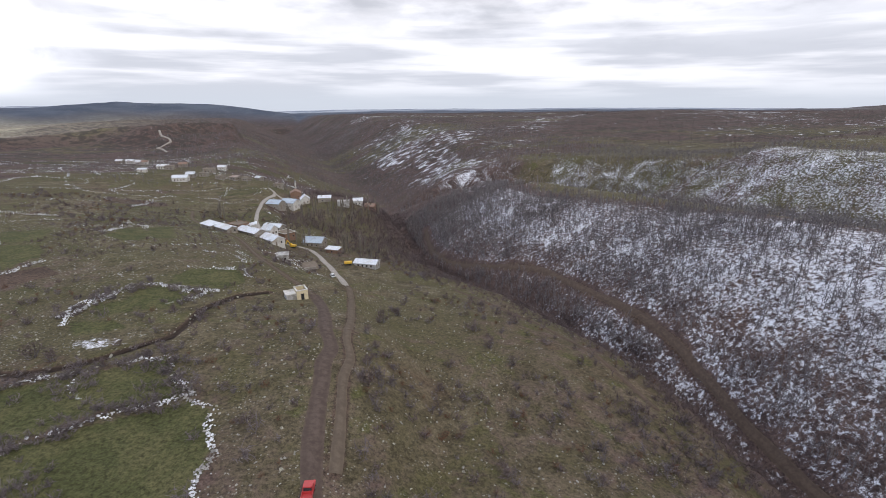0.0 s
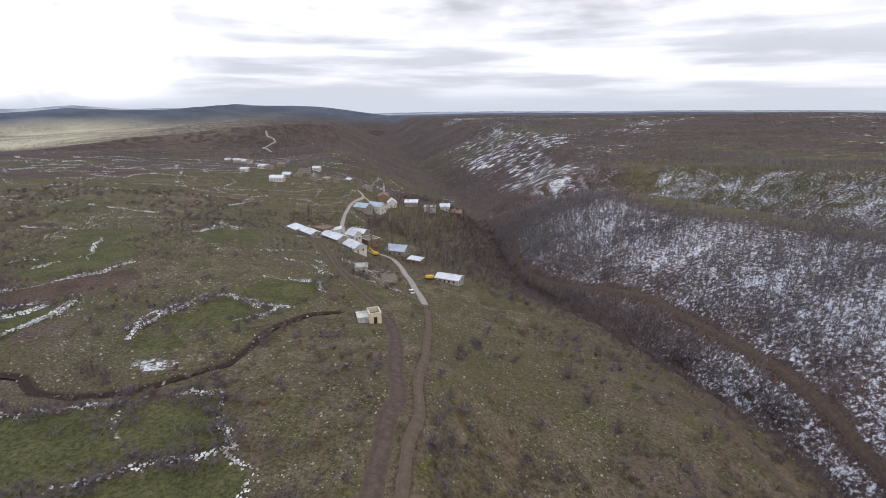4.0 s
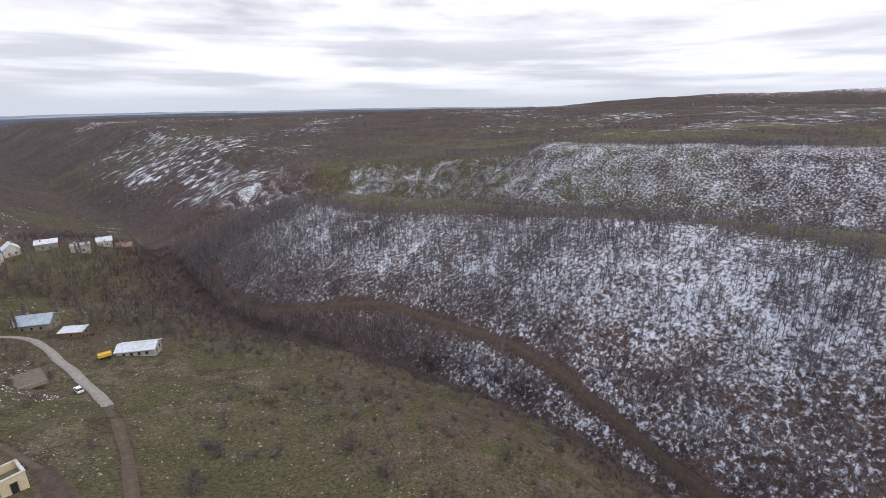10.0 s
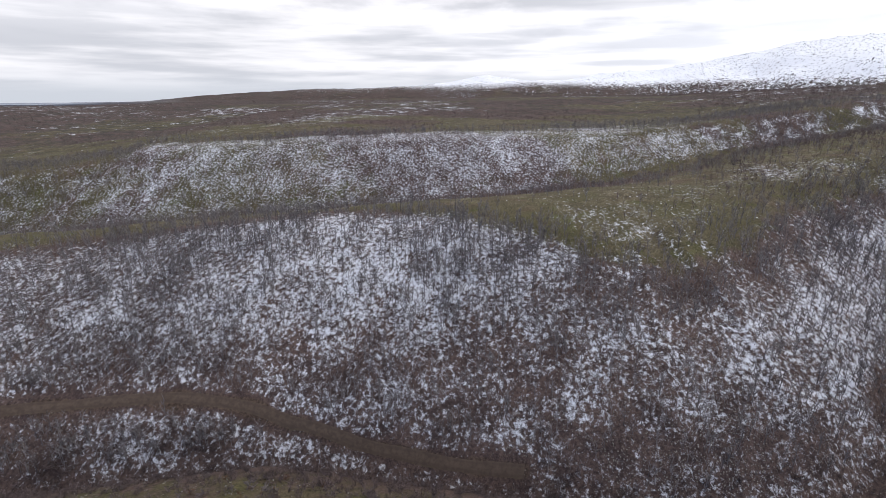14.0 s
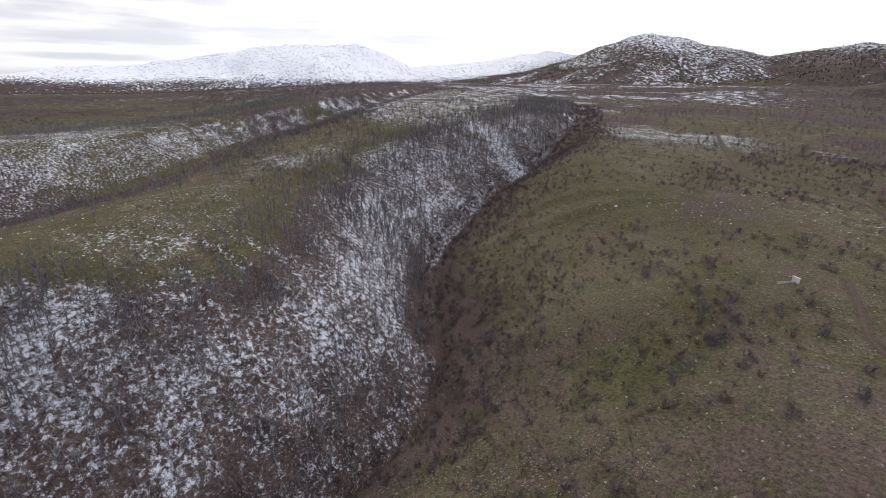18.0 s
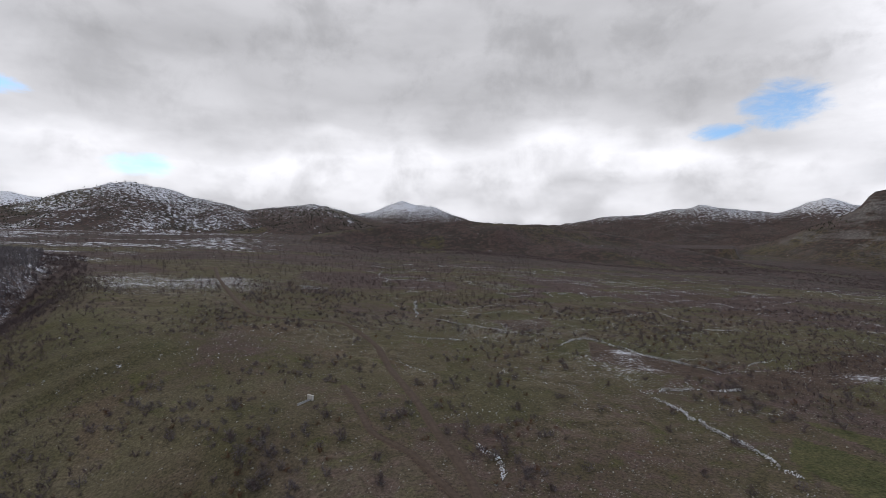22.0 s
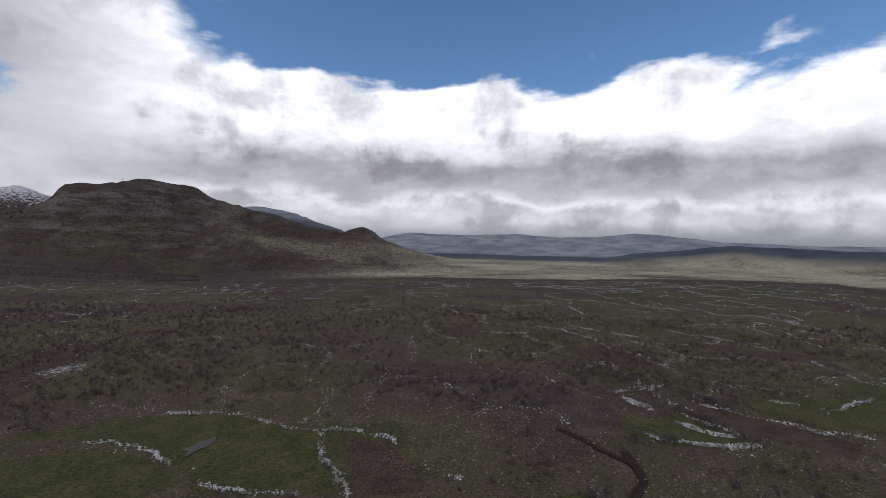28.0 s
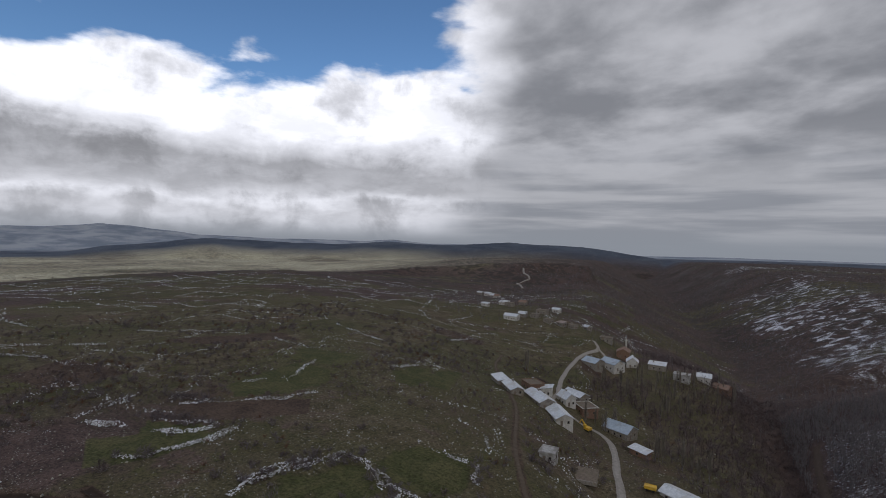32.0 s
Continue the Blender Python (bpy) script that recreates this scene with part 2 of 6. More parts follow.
def ridge(x, y, knots, far, front, base, rough=0.06, seed=0, power=1.25):
    """A range of hills round the horizon: knots of bearing (descending) and the elevation of its crest in degrees, at that distance; front: how far its slopes reach."""
    dx, dy = x - CENTRE[0], y - CENTRE[1]
    r = np.hypot(dx, dy)
    bearing = np.degrees(np.arctan2(-dx, dy))
    first, last = knots[0][0], knots[-1][0]
    bearing = np.where(bearing > first, bearing - 360, bearing)
    side = np.array([k[0] for k in knots], float)[::-1]
    rise = np.array([k[1] for k in knots], float)[::-1]
    lift = np.interp(bearing, side, rise)
    crest = 44 + far * np.tan(np.radians(lift))
    ends = np.clip(np.minimum(first - bearing, bearing - last) / 2.5, 0, 1)
    centre = far + fbm(x, y, far * 0.16, 3, seed + 60) * front * 0.25
    form = np.clip(1 - np.abs(r - centre) / front, 0, 1) ** power
    spurs = fbm(x, y, far * 0.10, 5, seed + 70) + 0.35 * fbm(x, y, far * 0.02, 4, seed + 75)
    rise = np.maximum(crest - base, 0)
    return np.where((ends > 0) & (form > 0), base + rise * form * ends + spurs * rise * rough * 2.2 * (1 - form * 0.75) * np.minimum(form * 4, 1), -999.0)


SNOW_RANGE = ((-18, -2.6), (-28, -1.7), (-38, -0.9), (-45, -0.2), (-54, 0.4), (-62, 0.6), (-69, 0.9), (-73, 1.4), (-76.2, 2.0), (-80, 1.4), (-84.7, 1.3), (-88.6, 2.1), (-94, 2.5), (-98, 3.2), (-99.8, 3.5), (-103, 3.9), (-106, 4.6), (-110, 4.8), (-116.5, 4.7), (-119, 4.0),
              (-122, 2.5), (-125.6, 3.0), (-130, 3.3), (-134.3, 4.0), (-138, 4.3), (-142, 3.4), (-152, 3.4), (-160, 3.0), (-168, 2.8), (-172, 3.2), (-175.2, 4.6), (-179, 4.0), (-184, 2.3), (-189, 2.1), (-194, 1.9), (-199, 2.6), (-204, 3.0), (-209, 3.8), (-212.5, 3.1), (-215.6, 2.8), (-219.3, 4.1), (-221.4, 3.3), (-226, 2.6), (-234, 2.0))
DARK_HILLS = ((-120, 0.2), (-128, 1.4), (-135, 2.4), (-139, 3.4), (-142.5, 4.7), (-145.3, 5.5), (-147.2, 5.8), (-150, 5.4), (-152, 4.6), (-154.3, 4.1), (-157.8, 3.1), (-161, 3.6), (-164.9, 4.3), (-168, 3.6), (-171.6, 2.6),
              (-177, 1.9), (-185, 1.9), (-193, 1.7), (-199, 0.6), (-206, -0.6), (-212, -1.6))
NEAR_RIDGE = ((-162, 0.2), (-174, 1.8), (-183, 2.3), (-190, 1.7), (-196, 1.2), (-201.7, 0.5), (-206.4, -0.7), (-214, -2.4), (-222, -3.8), (-229, -4.7), (-238, -5.6))
TABLE_MOUNTAIN = ((153, -2.6), (149, -0.9), (146, -0.1), (143, 0.7), (140.6, 1.7), (139.4, 2.3), (138.3, 3.0), (137.3, 4.1), (135.5, 4.6), (133.6, 5.05), (131.4, 5.4), (128.7, 5.0), (126.3, 4.7), (123.6, 4.0), (121.5, 3.3), (117.3, 2.1), (114.4, 1.3), (112.7, 0.9),
                  (110.6, 0.5), (109.2, 0.8), (108.2, 1.0), (106.8, 0.4), (105.2, -0.5), (100.7, -2.0), (95.1, -3.4), (90, -4.4))
BEHIND_TABLE = ((125, 2.2), (121, 3.2), (119.4, 3.1), (116.2, 2.55), (114.5, 1.9), (113.2, 1.4), (110.7, 0.75), (108, -0.4))
WEST_RIDGE = ((107, -5.3), (98, -5.6), (88, -5.35), (80, -5.4), (72.8, -4.7), (69.6, -4.45), (64, -4.8), (57.2, -4.25), (51, -3.8), (42, -3.15), (33, -2.45), (27, -2.15), (21, -2.3))
NORTH_RIM = ((116, -2.6), (108, -0.6), (103, 0.45), (94.4, 0.32), (89.6, 0.58), (84.6, 0.18), (80.9, 0.25), (76.6, 0.8), (73.4, 0.53), (68, -0.1), (60, -0.3), (50, -0.3), (46.8, 0.0), (43, -0.4), (33, -0.4), (23, -0.7), (18, -1.1), (10, -1.35), (0, -1.35), (-14, -1.35), (-30, -1.4), (-42, -1.9), (-48, -2.6))
NORTH_HILLS = ((82, -2.6), (76.5, -1.53), (72, -1.1), (69, -0.6), (66.5, -0.44), (60.3, -0.66), (53.5, -0.73), (47, -0.3), (43, -0.55), (39.5, -0.5), (33, 0.0), (27.3, -0.15), (23, -0.4), (18, -1.1), (14, -1.6))
KNOB = ((18.4, -2.0), (17.0, -1.05), (15.6, -2.0))
MESA = ((13.6, -2.0), (12.2, -1.2), (5.6, -1.15), (4.0, -2.0))


def ground_z(x, y):
    x, y = np.asarray(x, float), np.asarray(y, float)
    dx, dy = x - CENTRE[0], y - CENTRE[1]
    r = np.hypot(dx, dy)
    bearing = np.degrees(np.arctan2(-dx, dy))
    keys = sorted(RELIEF)
    table = np.array([RELIEF[k] for k in keys], float)
    place = np.clip((bearing + 180) / 30, 0, 12 - 1e-6)
    i = place.astype(int)
    f = place - i
    f = f * f * (3 - 2 * f)
    reach = np.log(np.maximum(r, 60.0))
    j = np.clip(np.searchsorted(RELIEF_R, reach, side="right") - 1, 0, 5)
    g = np.clip((reach - RELIEF_R[j]) / (RELIEF_R[j + 1] - RELIEF_R[j]), 0, 1)
    upland = (table[i, j] * (1 - g) + table[i, j + 1] * g) * (1 - f) + (table[i + 1, j] * (1 - g) + table[i + 1, j + 1] * g) * f
    upland = upland + fbm(x, y, 260, 4, 1) * np.clip(r / 90, 0.3, 6.0) + fbm(x, y, 30, 3, 2) * np.clip(r / 400, 0.25, 1.5)
    # The bowl in which the lower village lies.
    z = upland - 13 * np.exp(-((x + 80) ** 2 + (y - 222) ** 2) / 62**2)
    for cx, cy, lift, reach in KNOLLS:
        z = z + lift * np.exp(-((x - cx) ** 2 + (y - cy) ** 2) / reach**2)
    d, bed, side = along(NEAR_BED, x, y)
    north = np.clip((y + 60) / 80, 0, 1)
    west = north * (17 * (1 - np.exp(-d / 14)) + 0.14 * d + 0.45 * np.maximum(d - 72, 0)) + (1 - north) * (20 * (1 - np.exp(-d / 42)) + 0.22 * d)
    east = north * ((50 - 7 * np.clip((y - 120) / 60, 0, 1)) * (1 - np.exp(-((d / 42) ** 1.06))) + 0.05 * d) + (1 - north) * (30 * (1 - np.exp(-d / 34)) + 0.20 * d)
    slope = np.where(side > 0, west, east)
    valley = bed + slope + fbm(x, y, 45, 3, 11) * np.clip(d / 30, 0, 1) * 2.0
    z = soft_min(z, valley, 5.0)
    d, bed, side = along(BACK_BED, x, y)
    valley = bed + np.where(side > 0, np.where(x < 25, 0.6, 0.26), 1.05) * (np.sqrt(d * d + 49) - 7) + fbm(x, y, 60, 3, 12) * np.clip(d / 40, 0, 1) * 3
    z = soft_min(z, valley, 6.0)
    d, bed, side = along(MAIN_BED, x, y)
    valley = bed + np.where(side > 0, 0.44, 0.50) * (np.sqrt(d * d + 144) - 12) + fbm(x, y, 90, 3, 13) * np.clip(d / 60, 0, 1) * 5
    z = soft_min(z, valley, 12.0)
    for cx, cy, lift, reach in BENCHES:
        z = z + lift * np.exp(-((x - cx) ** 2 + (y - cy) ** 2) / reach**2)
    far = r > 500
    if np.any(far):
        px, py, pz = x[far], y[far], z[far]
        for knots, dist, front, base, rough, seed, power in (
            (SNOW_RANGE, 3330, 900, -60, 0.10, 1, 1.0), (DARK_HILLS, 2300, 820, 20, 0.12, 2, 1.2), (NEAR_RIDGE, 1080, 420, -60, 0.05, 3, 1.0),
            (WEST_RIDGE, 780, 240, -60, 0.10, 14, 0.9), (BEHIND_TABLE, 3000, 500, -60, 0.05, 4, 1.0), (NORTH_RIM, 3400, 420, -60, 0.05, 5, 0.9), (NORTH_HILLS, 2500, 500, -70, 0.06, 6, 1.0),
            (KNOB, 2750, 160, -40, 0.02, 7, 1.0), (MESA, 2900, 200, -40, 0.02, 8, 0.5)):
            pz = np.maximum(pz, ridge(px, py, knots, dist, front, base, rough, seed, power))
        # The table mountain: cliffs near its top and a second step lower down.
        top = ridge(px, py, TABLE_MOUNTAIN, 2000, 820, -60, 0.17, 9, 1.3)
        top = top - 60 * np.clip(np.abs(np.hypot(px - CENTRE[0], py - CENTRE[1]) - 2000) / 380, 0.08, 1) * np.abs(fbm(px, py, 340, 4, 98)) * np.clip((top + 60) / 120, 0, 1) * np.clip((235 - top) / 110, 0, 1)
        for foot, head in ((160, 228), (60, 105)):
            step = np.clip((top - foot) / (head - foot), 0, 1)
            top = top + (head - foot) * 0.34 * np.sin(step * math.pi) * np.clip(fbm(px, py, 300, 3, 97) + 0.7, 0, 1) * np.clip((np.degrees(np.arctan2(CENTRE[0] - px, py - CENTRE[1])) - 132) / 6, 0.05, 1)
        top = top + 3 * np.sin(top * (2 * math.pi / 52)) * np.clip((top + 30) / 60, 0, 1)
        z[far] = np.maximum(pz, top)
    return z


def z_at(x, y):
    return float(ground_z(np.array([x]), np.array([y]))[0])


# ---- materials ----
def material(name):
    m = bpy.data.materials.new(name)
    m.use_nodes = True
    return m, Nodes(m.node_tree)


def finish(n, color, rough=0.9, bump=None, strength=0.3, distance=0.1, metal=0.0, spec=0.3):
    b = n.add("ShaderNodeBsdfPrincipled", {}, Roughness=rough, Metallic=metal)
    b.inputs["Specular IOR Level"].default_value = spec
    n.put(b, "Base Color", color)
    if bump is not None:
        n.put(b, "Normal", n.add("ShaderNodeBump", {}, Strength=strength, Distance=distance, Height=bump).outputs[0])
    n.add("ShaderNodeOutputMaterial", {}, Surface=b)
    return b


def ground_material():
    m, n = material("ground")
    at = n.add("ShaderNodeNewGeometry").outputs["Position"]

    def layer(name):
        return n.add("ShaderNodeAttribute", {"attribute_name": name}).outputs["Fac"]

    fine, mid, broad = n.noise(at, 1.1, 6, 0.72), n.noise(at, 0.13, 6, 0.66, 0.4), n.noise(at, 0.016, 5, 0.6, 0.3)
    grass = n.mix(n.ramp(mid, 0.35, 0.65), rgb(0.064, 0.051, 0.030), rgb(0.146, 0.121, 0.074))
    grass = n.mix(n.ramp(broad, 0.40, 0.62), grass, rgb(0.092, 0.079, 0.042))
    vast = n.noise(n.add("ShaderNodeMapping", {"vector_type": "POINT"}, Vector=at, Scale=(1.0, 1.0, 6.0)).outputs[0], 0.0045, 5, 0.6, 0.4)
    russet = n.noise(at, 0.028, 5, 0.62, 0.6)
    grass = n.mix(n.ramp(russet, 0.55, 0.68, 0.0, 0.55), grass, rgb(0.114, 0.074, 0.052))
    moss = n.noise(at, 0.07, 5, 0.65, 0.8)
    grass = n.mix(n.ramp(moss, 0.55, 0.66, 0.0, 0.8), grass, rgb(0.084, 0.084, 0.030))
    grass = n.mix(n.ramp(russet, 0.49, 0.36, 0.0, 0.9), grass, rgb(0.082, 0.073, 0.034))
    scrub = n.mix(n.ramp(mid, 0.3, 0.7), rgb(0.062, 0.043, 0.039), rgb(0.108, 0.074, 0.062))
    base = n.mix(n.ramp(n.math("ADD", layer("scrub"), n.math("MULTIPLY", n.math("SUBTRACT", mid, 0.5), 0.9)), 0.35, 0.65), grass, scrub)
    # Pale dry grass; its brightness also stands in for sunshine on far land.
    dry_sunlit = n.mix(n.ramp(mid, 0.3, 0.7), rgb(0.58, 0.53, 0.40), rgb(0.34, 0.31, 0.19))
    base = n.mix(layer("dry_sunlit"), base, dry_sunlit)
    green = n.mix(n.ramp(mid, 0.35, 0.68), rgb(0.062, 0.060, 0.027), rgb(0.102, 0.091, 0.046))
    base = n.mix(n.ramp(n.math("ADD", layer("field"), n.math("MULTIPLY", n.math("SUBTRACT", mid, 0.5), 0.5)), 0.35, 0.65), base, green)
    meadow = n.mix(n.ramp(mid, 0.35, 0.68), rgb(0.062, 0.066, 0.025), rgb(0.096, 0.090, 0.040))
    base = n.mix(n.ramp(n.math("ADD", layer("field"), n.math("MULTIPLY", n.math("SUBTRACT", mid, 0.5), 0.5)), 0.75, 1.0), base, meadow)
    soil = n.mix(n.ramp(mid, 0.3, 0.7), rgb(0.060, 0.041, 0.030), rgb(0.098, 0.068, 0.050))
    base = n.mix(n.ramp(n.math("ADD", layer("soil"), n.math("MULTIPLY", n.math("SUBTRACT", mid, 0.5), 0.4)), 0.4, 0.6), base, soil)
    tiny = n.noise(at, 3.6, 4, 0.7)
    fine = n.math("ADD", n.math("MULTIPLY", fine, 0.62), n.math("MULTIPLY", tiny, 0.38))
    base = n.mix(1.0, base, n.add("ShaderNodeCombineColor", {}, Red=n.ramp(fine, 0.34, 0.66, 0.40, 1.58), Green=n.ramp(fine, 0.34, 0.66, 0.40, 1.58), Blue=n.ramp(fine, 0.34, 0.66, 0.40, 1.58)).outputs[0], "MULTIPLY")
    # Blue-grey haze is painted into the far hills' colour, lighter on the farthest.
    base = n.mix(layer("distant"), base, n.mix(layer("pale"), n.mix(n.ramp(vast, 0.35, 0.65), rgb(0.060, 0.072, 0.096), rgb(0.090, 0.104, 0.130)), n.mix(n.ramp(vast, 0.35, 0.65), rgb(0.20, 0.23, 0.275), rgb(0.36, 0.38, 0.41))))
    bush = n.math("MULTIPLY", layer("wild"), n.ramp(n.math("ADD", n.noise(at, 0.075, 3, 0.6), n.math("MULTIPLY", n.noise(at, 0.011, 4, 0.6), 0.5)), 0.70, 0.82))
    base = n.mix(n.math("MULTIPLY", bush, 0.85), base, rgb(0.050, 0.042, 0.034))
    rock = n.mix(n.ramp(mid, 0.3, 0.7), rgb(0.105, 0.097, 0.092), rgb(0.24, 0.225, 0.21))
    base = n.mix(n.math("MULTIPLY", layer("cliff"), n.ramp(n.noise(n.add("ShaderNodeMapping", {"vector_type": "POINT"}, Vector=at, Scale=(0.006, 0.006, 0.03)).outputs[0], 1.0, 6, 0.7, 0.5), 0.42, 0.6)), base, rock)
    stones = n.add("ShaderNodeTexVoronoi", {}, Vector=at, Scale=0.75)
    pale = n.math("MULTIPLY", n.ramp(stones.outputs["Distance"], 0.20, 0.10), n.ramp(n.math("ADD", n.noise(at, 0.05, 3, 0.5), layer("stony")), 0.58, 0.75))
    base = n.mix(pale, base, rgb(0.31, 0.295, 0.26))
    gravel = n.add("ShaderNodeTexVoronoi", {}, Vector=at, Scale=1.25)
    chips = n.math("MULTIPLY", n.ramp(gravel.outputs["Distance"], 0.30, 0.16), n.ramp(n.math("ADD", n.noise(at, 0.085, 4, 0.6), n.math("MULTIPLY", layer("stony"), 0.6)), 0.44, 0.60))
    chips = n.math("MULTIPLY", chips, n.ramp(layer("field"), 0.75, 0.35))
    base = n.mix(n.math("MULTIPLY", chips, n.ramp(layer("wild"), 0.6, 0.0, 0.15, 0.85)), base, n.mix(gravel.outputs["Color"], rgb(0.18, 0.168, 0.14), rgb(0.36, 0.34, 0.29)))
    cover = n.math("ADD", layer("snow"), n.math("ADD", n.math("MULTIPLY", n.math("SUBTRACT", n.noise(at, 0.06, 6, 0.7, 0.5), 0.5), n.math("MULTIPLY_ADD", layer("wild"), 2.4, 0.8)), n.math("MULTIPLY", n.math("SUBTRACT", n.noise(at, 0.62, 8, 0.8, 0.2), 0.5), n.math("MULTIPLY_ADD", layer("wild"), -1.4, 2.6))))
    white = n.ramp(cover, 0.50, 0.86)
    base = n.mix(white, base, n.mix(layer("whiter"), rgb(0.70, 0.71, 0.74), rgb(0.90, 0.905, 0.92)))
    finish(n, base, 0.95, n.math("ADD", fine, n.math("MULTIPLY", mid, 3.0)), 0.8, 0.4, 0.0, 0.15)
    return m


GROUND = ground_material()


def in_polygon(x, y, points):
    inside = np.zeros(x.shape, bool)
    for (ax, ay), (bx, by) in zip(points, points[1:] + points[:1]):
        if ay == by:
            continue
        inside ^= ((ay > y) != (by > y)) & (x < (bx - ax) * (y - ay) / (by - ay) + ax)
    return inside


def from_line(x, y, line):
    """Distance to a line of points (x, y)."""
    best = np.full(np.shape(x), 1e9)
    for (ax, ay), (bx, by) in zip(line, line[1:]):
        dx, dy = bx - ax, by - ay
        s = np.clip(((x - ax) * dx + (y - ay) * dy) / (dx * dx + dy * dy + 1e-9), 0, 1)
        best = np.minimum(best, np.hypot(x - ax - s * dx, y - ay - s * dy))
    return best


# Green fields and ploughed plots between the dry-stone walls.
ROAD_FIELDS = [
    [(-72, 35), (-67, 38), (-59, 40), (-52, 43), (-43, 48), (-34, 36), (-38, 34), (-44, 33), (-48, 29), (-55, 23), (-61, 23)],
    [(-54, 23), (-47, 28), (-33, 35), (-29, 33), (-25, 24), (-24, 16), (-40, 13), (-46, 12)],
    [(-64, 87), (-65, 100), (-54, 106), (-48, 94), (-51, 87), (-58, 85)],
    [(-68, 80), (-64, 84), (-56, 81), (-53, 71), (-60, 69)],
    [(-70, 62), (-62, 63), (-57, 60), (-65, 56)],
    [(-72, 70), (-66, 74), (-61, 68), (-64, 67)],
]
SOUTH_FIELDS = [
    [(-73, -88), (-91, -64), (-94, -47), (-88, -21), (-76, -13), (-64, -7), (-62, -22), (-66, -35), (-74, -50), (-76, -65)],
    [(-64, -78), (-73, -63), (-71, -48), (-64, -35), (-55, -40), (-56, -54), (-55, -66)],
    [(-95, -21), (-86, -2), (-74, 7), (-67, 3), (-66, -7)],
    [(-66, 93), (-54, 103), (-48, 96), (-54, 83), (-61, 84)],
    [(-68, 66), (-66, 80), (-60, 80), (-56, 80), (-66, 64)],
    [(-112, 50), (-102, 64), (-94, 72), (-93, 57), (-97, 46)],
    [(-124, 85), (-122, 111), (-112, 107), (-109, 94), (-116, 83)],
    [(-112, 136), (-110, 152), (-98, 144), (-100, 127)],
]
TERRACE_FIELDS = [
    [(-136, 114), (-119, 118), (-109, 105), (-124, 95), (-123, 85), (-126, 82)],
    [(-153, 127), (-133, 140), (-122, 122), (-141, 114)],
    [(-115, 146), (-111, 155), (-95, 131), (-101, 128)],
    [(-109, 155), (-105, 166), (-90, 140), (-95, 136)],
    [(-114, 62), (-102, 70), (-95, 66), (-95, 55), (-100, 53)],
    [(-131, 96), (-117, 104), (-117, 114), (-130, 100)],
]
FIELDS = ROAD_FIELDS + SOUTH_FIELDS + TERRACE_FIELDS
PLOTS = [
    [(-60, 21), (-56, 22), (-52, 19), (-51, 15), (-52, 11)],
    [(-47, -166), (-70, -136), (-77, -122), (-57, -126), (-40, -140)],
    [(-88, -14), (-85, -3), (-74, 6), (-67, 8), (-63, -3)],
    [(-118, 70), (-102, 97), (-93, 90), (-108, 64)],
    [(-122, 71), (-111, 83), (-109, 88), (-101, 79), (-112, 68)],
    [(-201, 92), (-183, 136), (-167, 134), (-181, 102)],
]
WALLS = [
    [(-73, 36), (-67, 38), (-60, 41), (-53, 44), (-47, 47), (-43, 48)],
    [(-42, 47), (-40, 44), (-37, 40), (-33, 36)],
    [(-33, 36), (-38, 34), (-44, 32), (-47, 28), (-50, 26), (-55, 23), (-61, 23)],
    [(-33, 36), (-29, 33), (-25, 25), (-25, 21), (-24, 16)],
    [(-45, 20), (-42, 16), (-40, 12)],
    [(-56, 22), (-52, 19), (-50, 16), (-50, 12), (-51, 11)],
    [(-54, 40), (-50, 36), (-48, 35)],
]
DITCH_WALLS = [
    [(-98, 51), (-95, 56), (-94, 65), (-96, 74)],
    [(-73, 64), (-74, 68), (-73, 75), (-71, 84), (-69, 85)],
    [(-69, 84), (-64, 85), (-58, 84), (-52, 84), (-51, 86)],
    [(-54, 109), (-48, 98)],
    [(-128, 72), (-119, 76), (-113, 89)],
    [(-114, 63), (-107, 67), (-101, 72)],
    [(-57, 73), (-53, 76), (-53, 83)],
]
SOUTH_WALLS = [
    [(-33, -159), (-47, -171), (-53, -165), (-60, -149), (-70, -137), (-78, -128)],
    [(-49, -108), (-60, -111), (-73, -109)],
    [(-76, -65), (-76, -58), (-73, -48), (-68, -37), (-64, -31), (-62, -22), (-64, -13)],
    [(-92, -60), (-95, -48), (-91, -32), (-88, -21), (-90, -11), (-86, -2), (-82, 1), (-73, 9), (-72, 14)],
    [(-87, -19), (-77, -14), (-70, -8), (-63, -4)],
    [(-45, -102), (-48, -87), (-50, -74), (-52, -59)],
    [(-49, -53), (-51, -44), (-52, -37), (-53, -32)],
]
WEST_WALLS = [
    [(-126, 51), (-131, 57), (-135, 66)],
    [(-122, 52), (-113, 57), (-102, 64)],
    [(-126, 51), (-131, 62)],
    [(-122, 53), (-116, 57), (-106, 61), (-102, 64), (-99, 70)],
    [(-94, 60), (-93, 68), (-94, 72)],
    [(-120, 71), (-114, 80), (-106, 92), (-106, 101)],
    [(-71, 60), (-72, 64), (-72, 71), (-70, 80), (-70, 83)],
    [(-61, 83), (-56, 82)],
    [(-66, 101), (-60, 102), (-54, 104)],
]
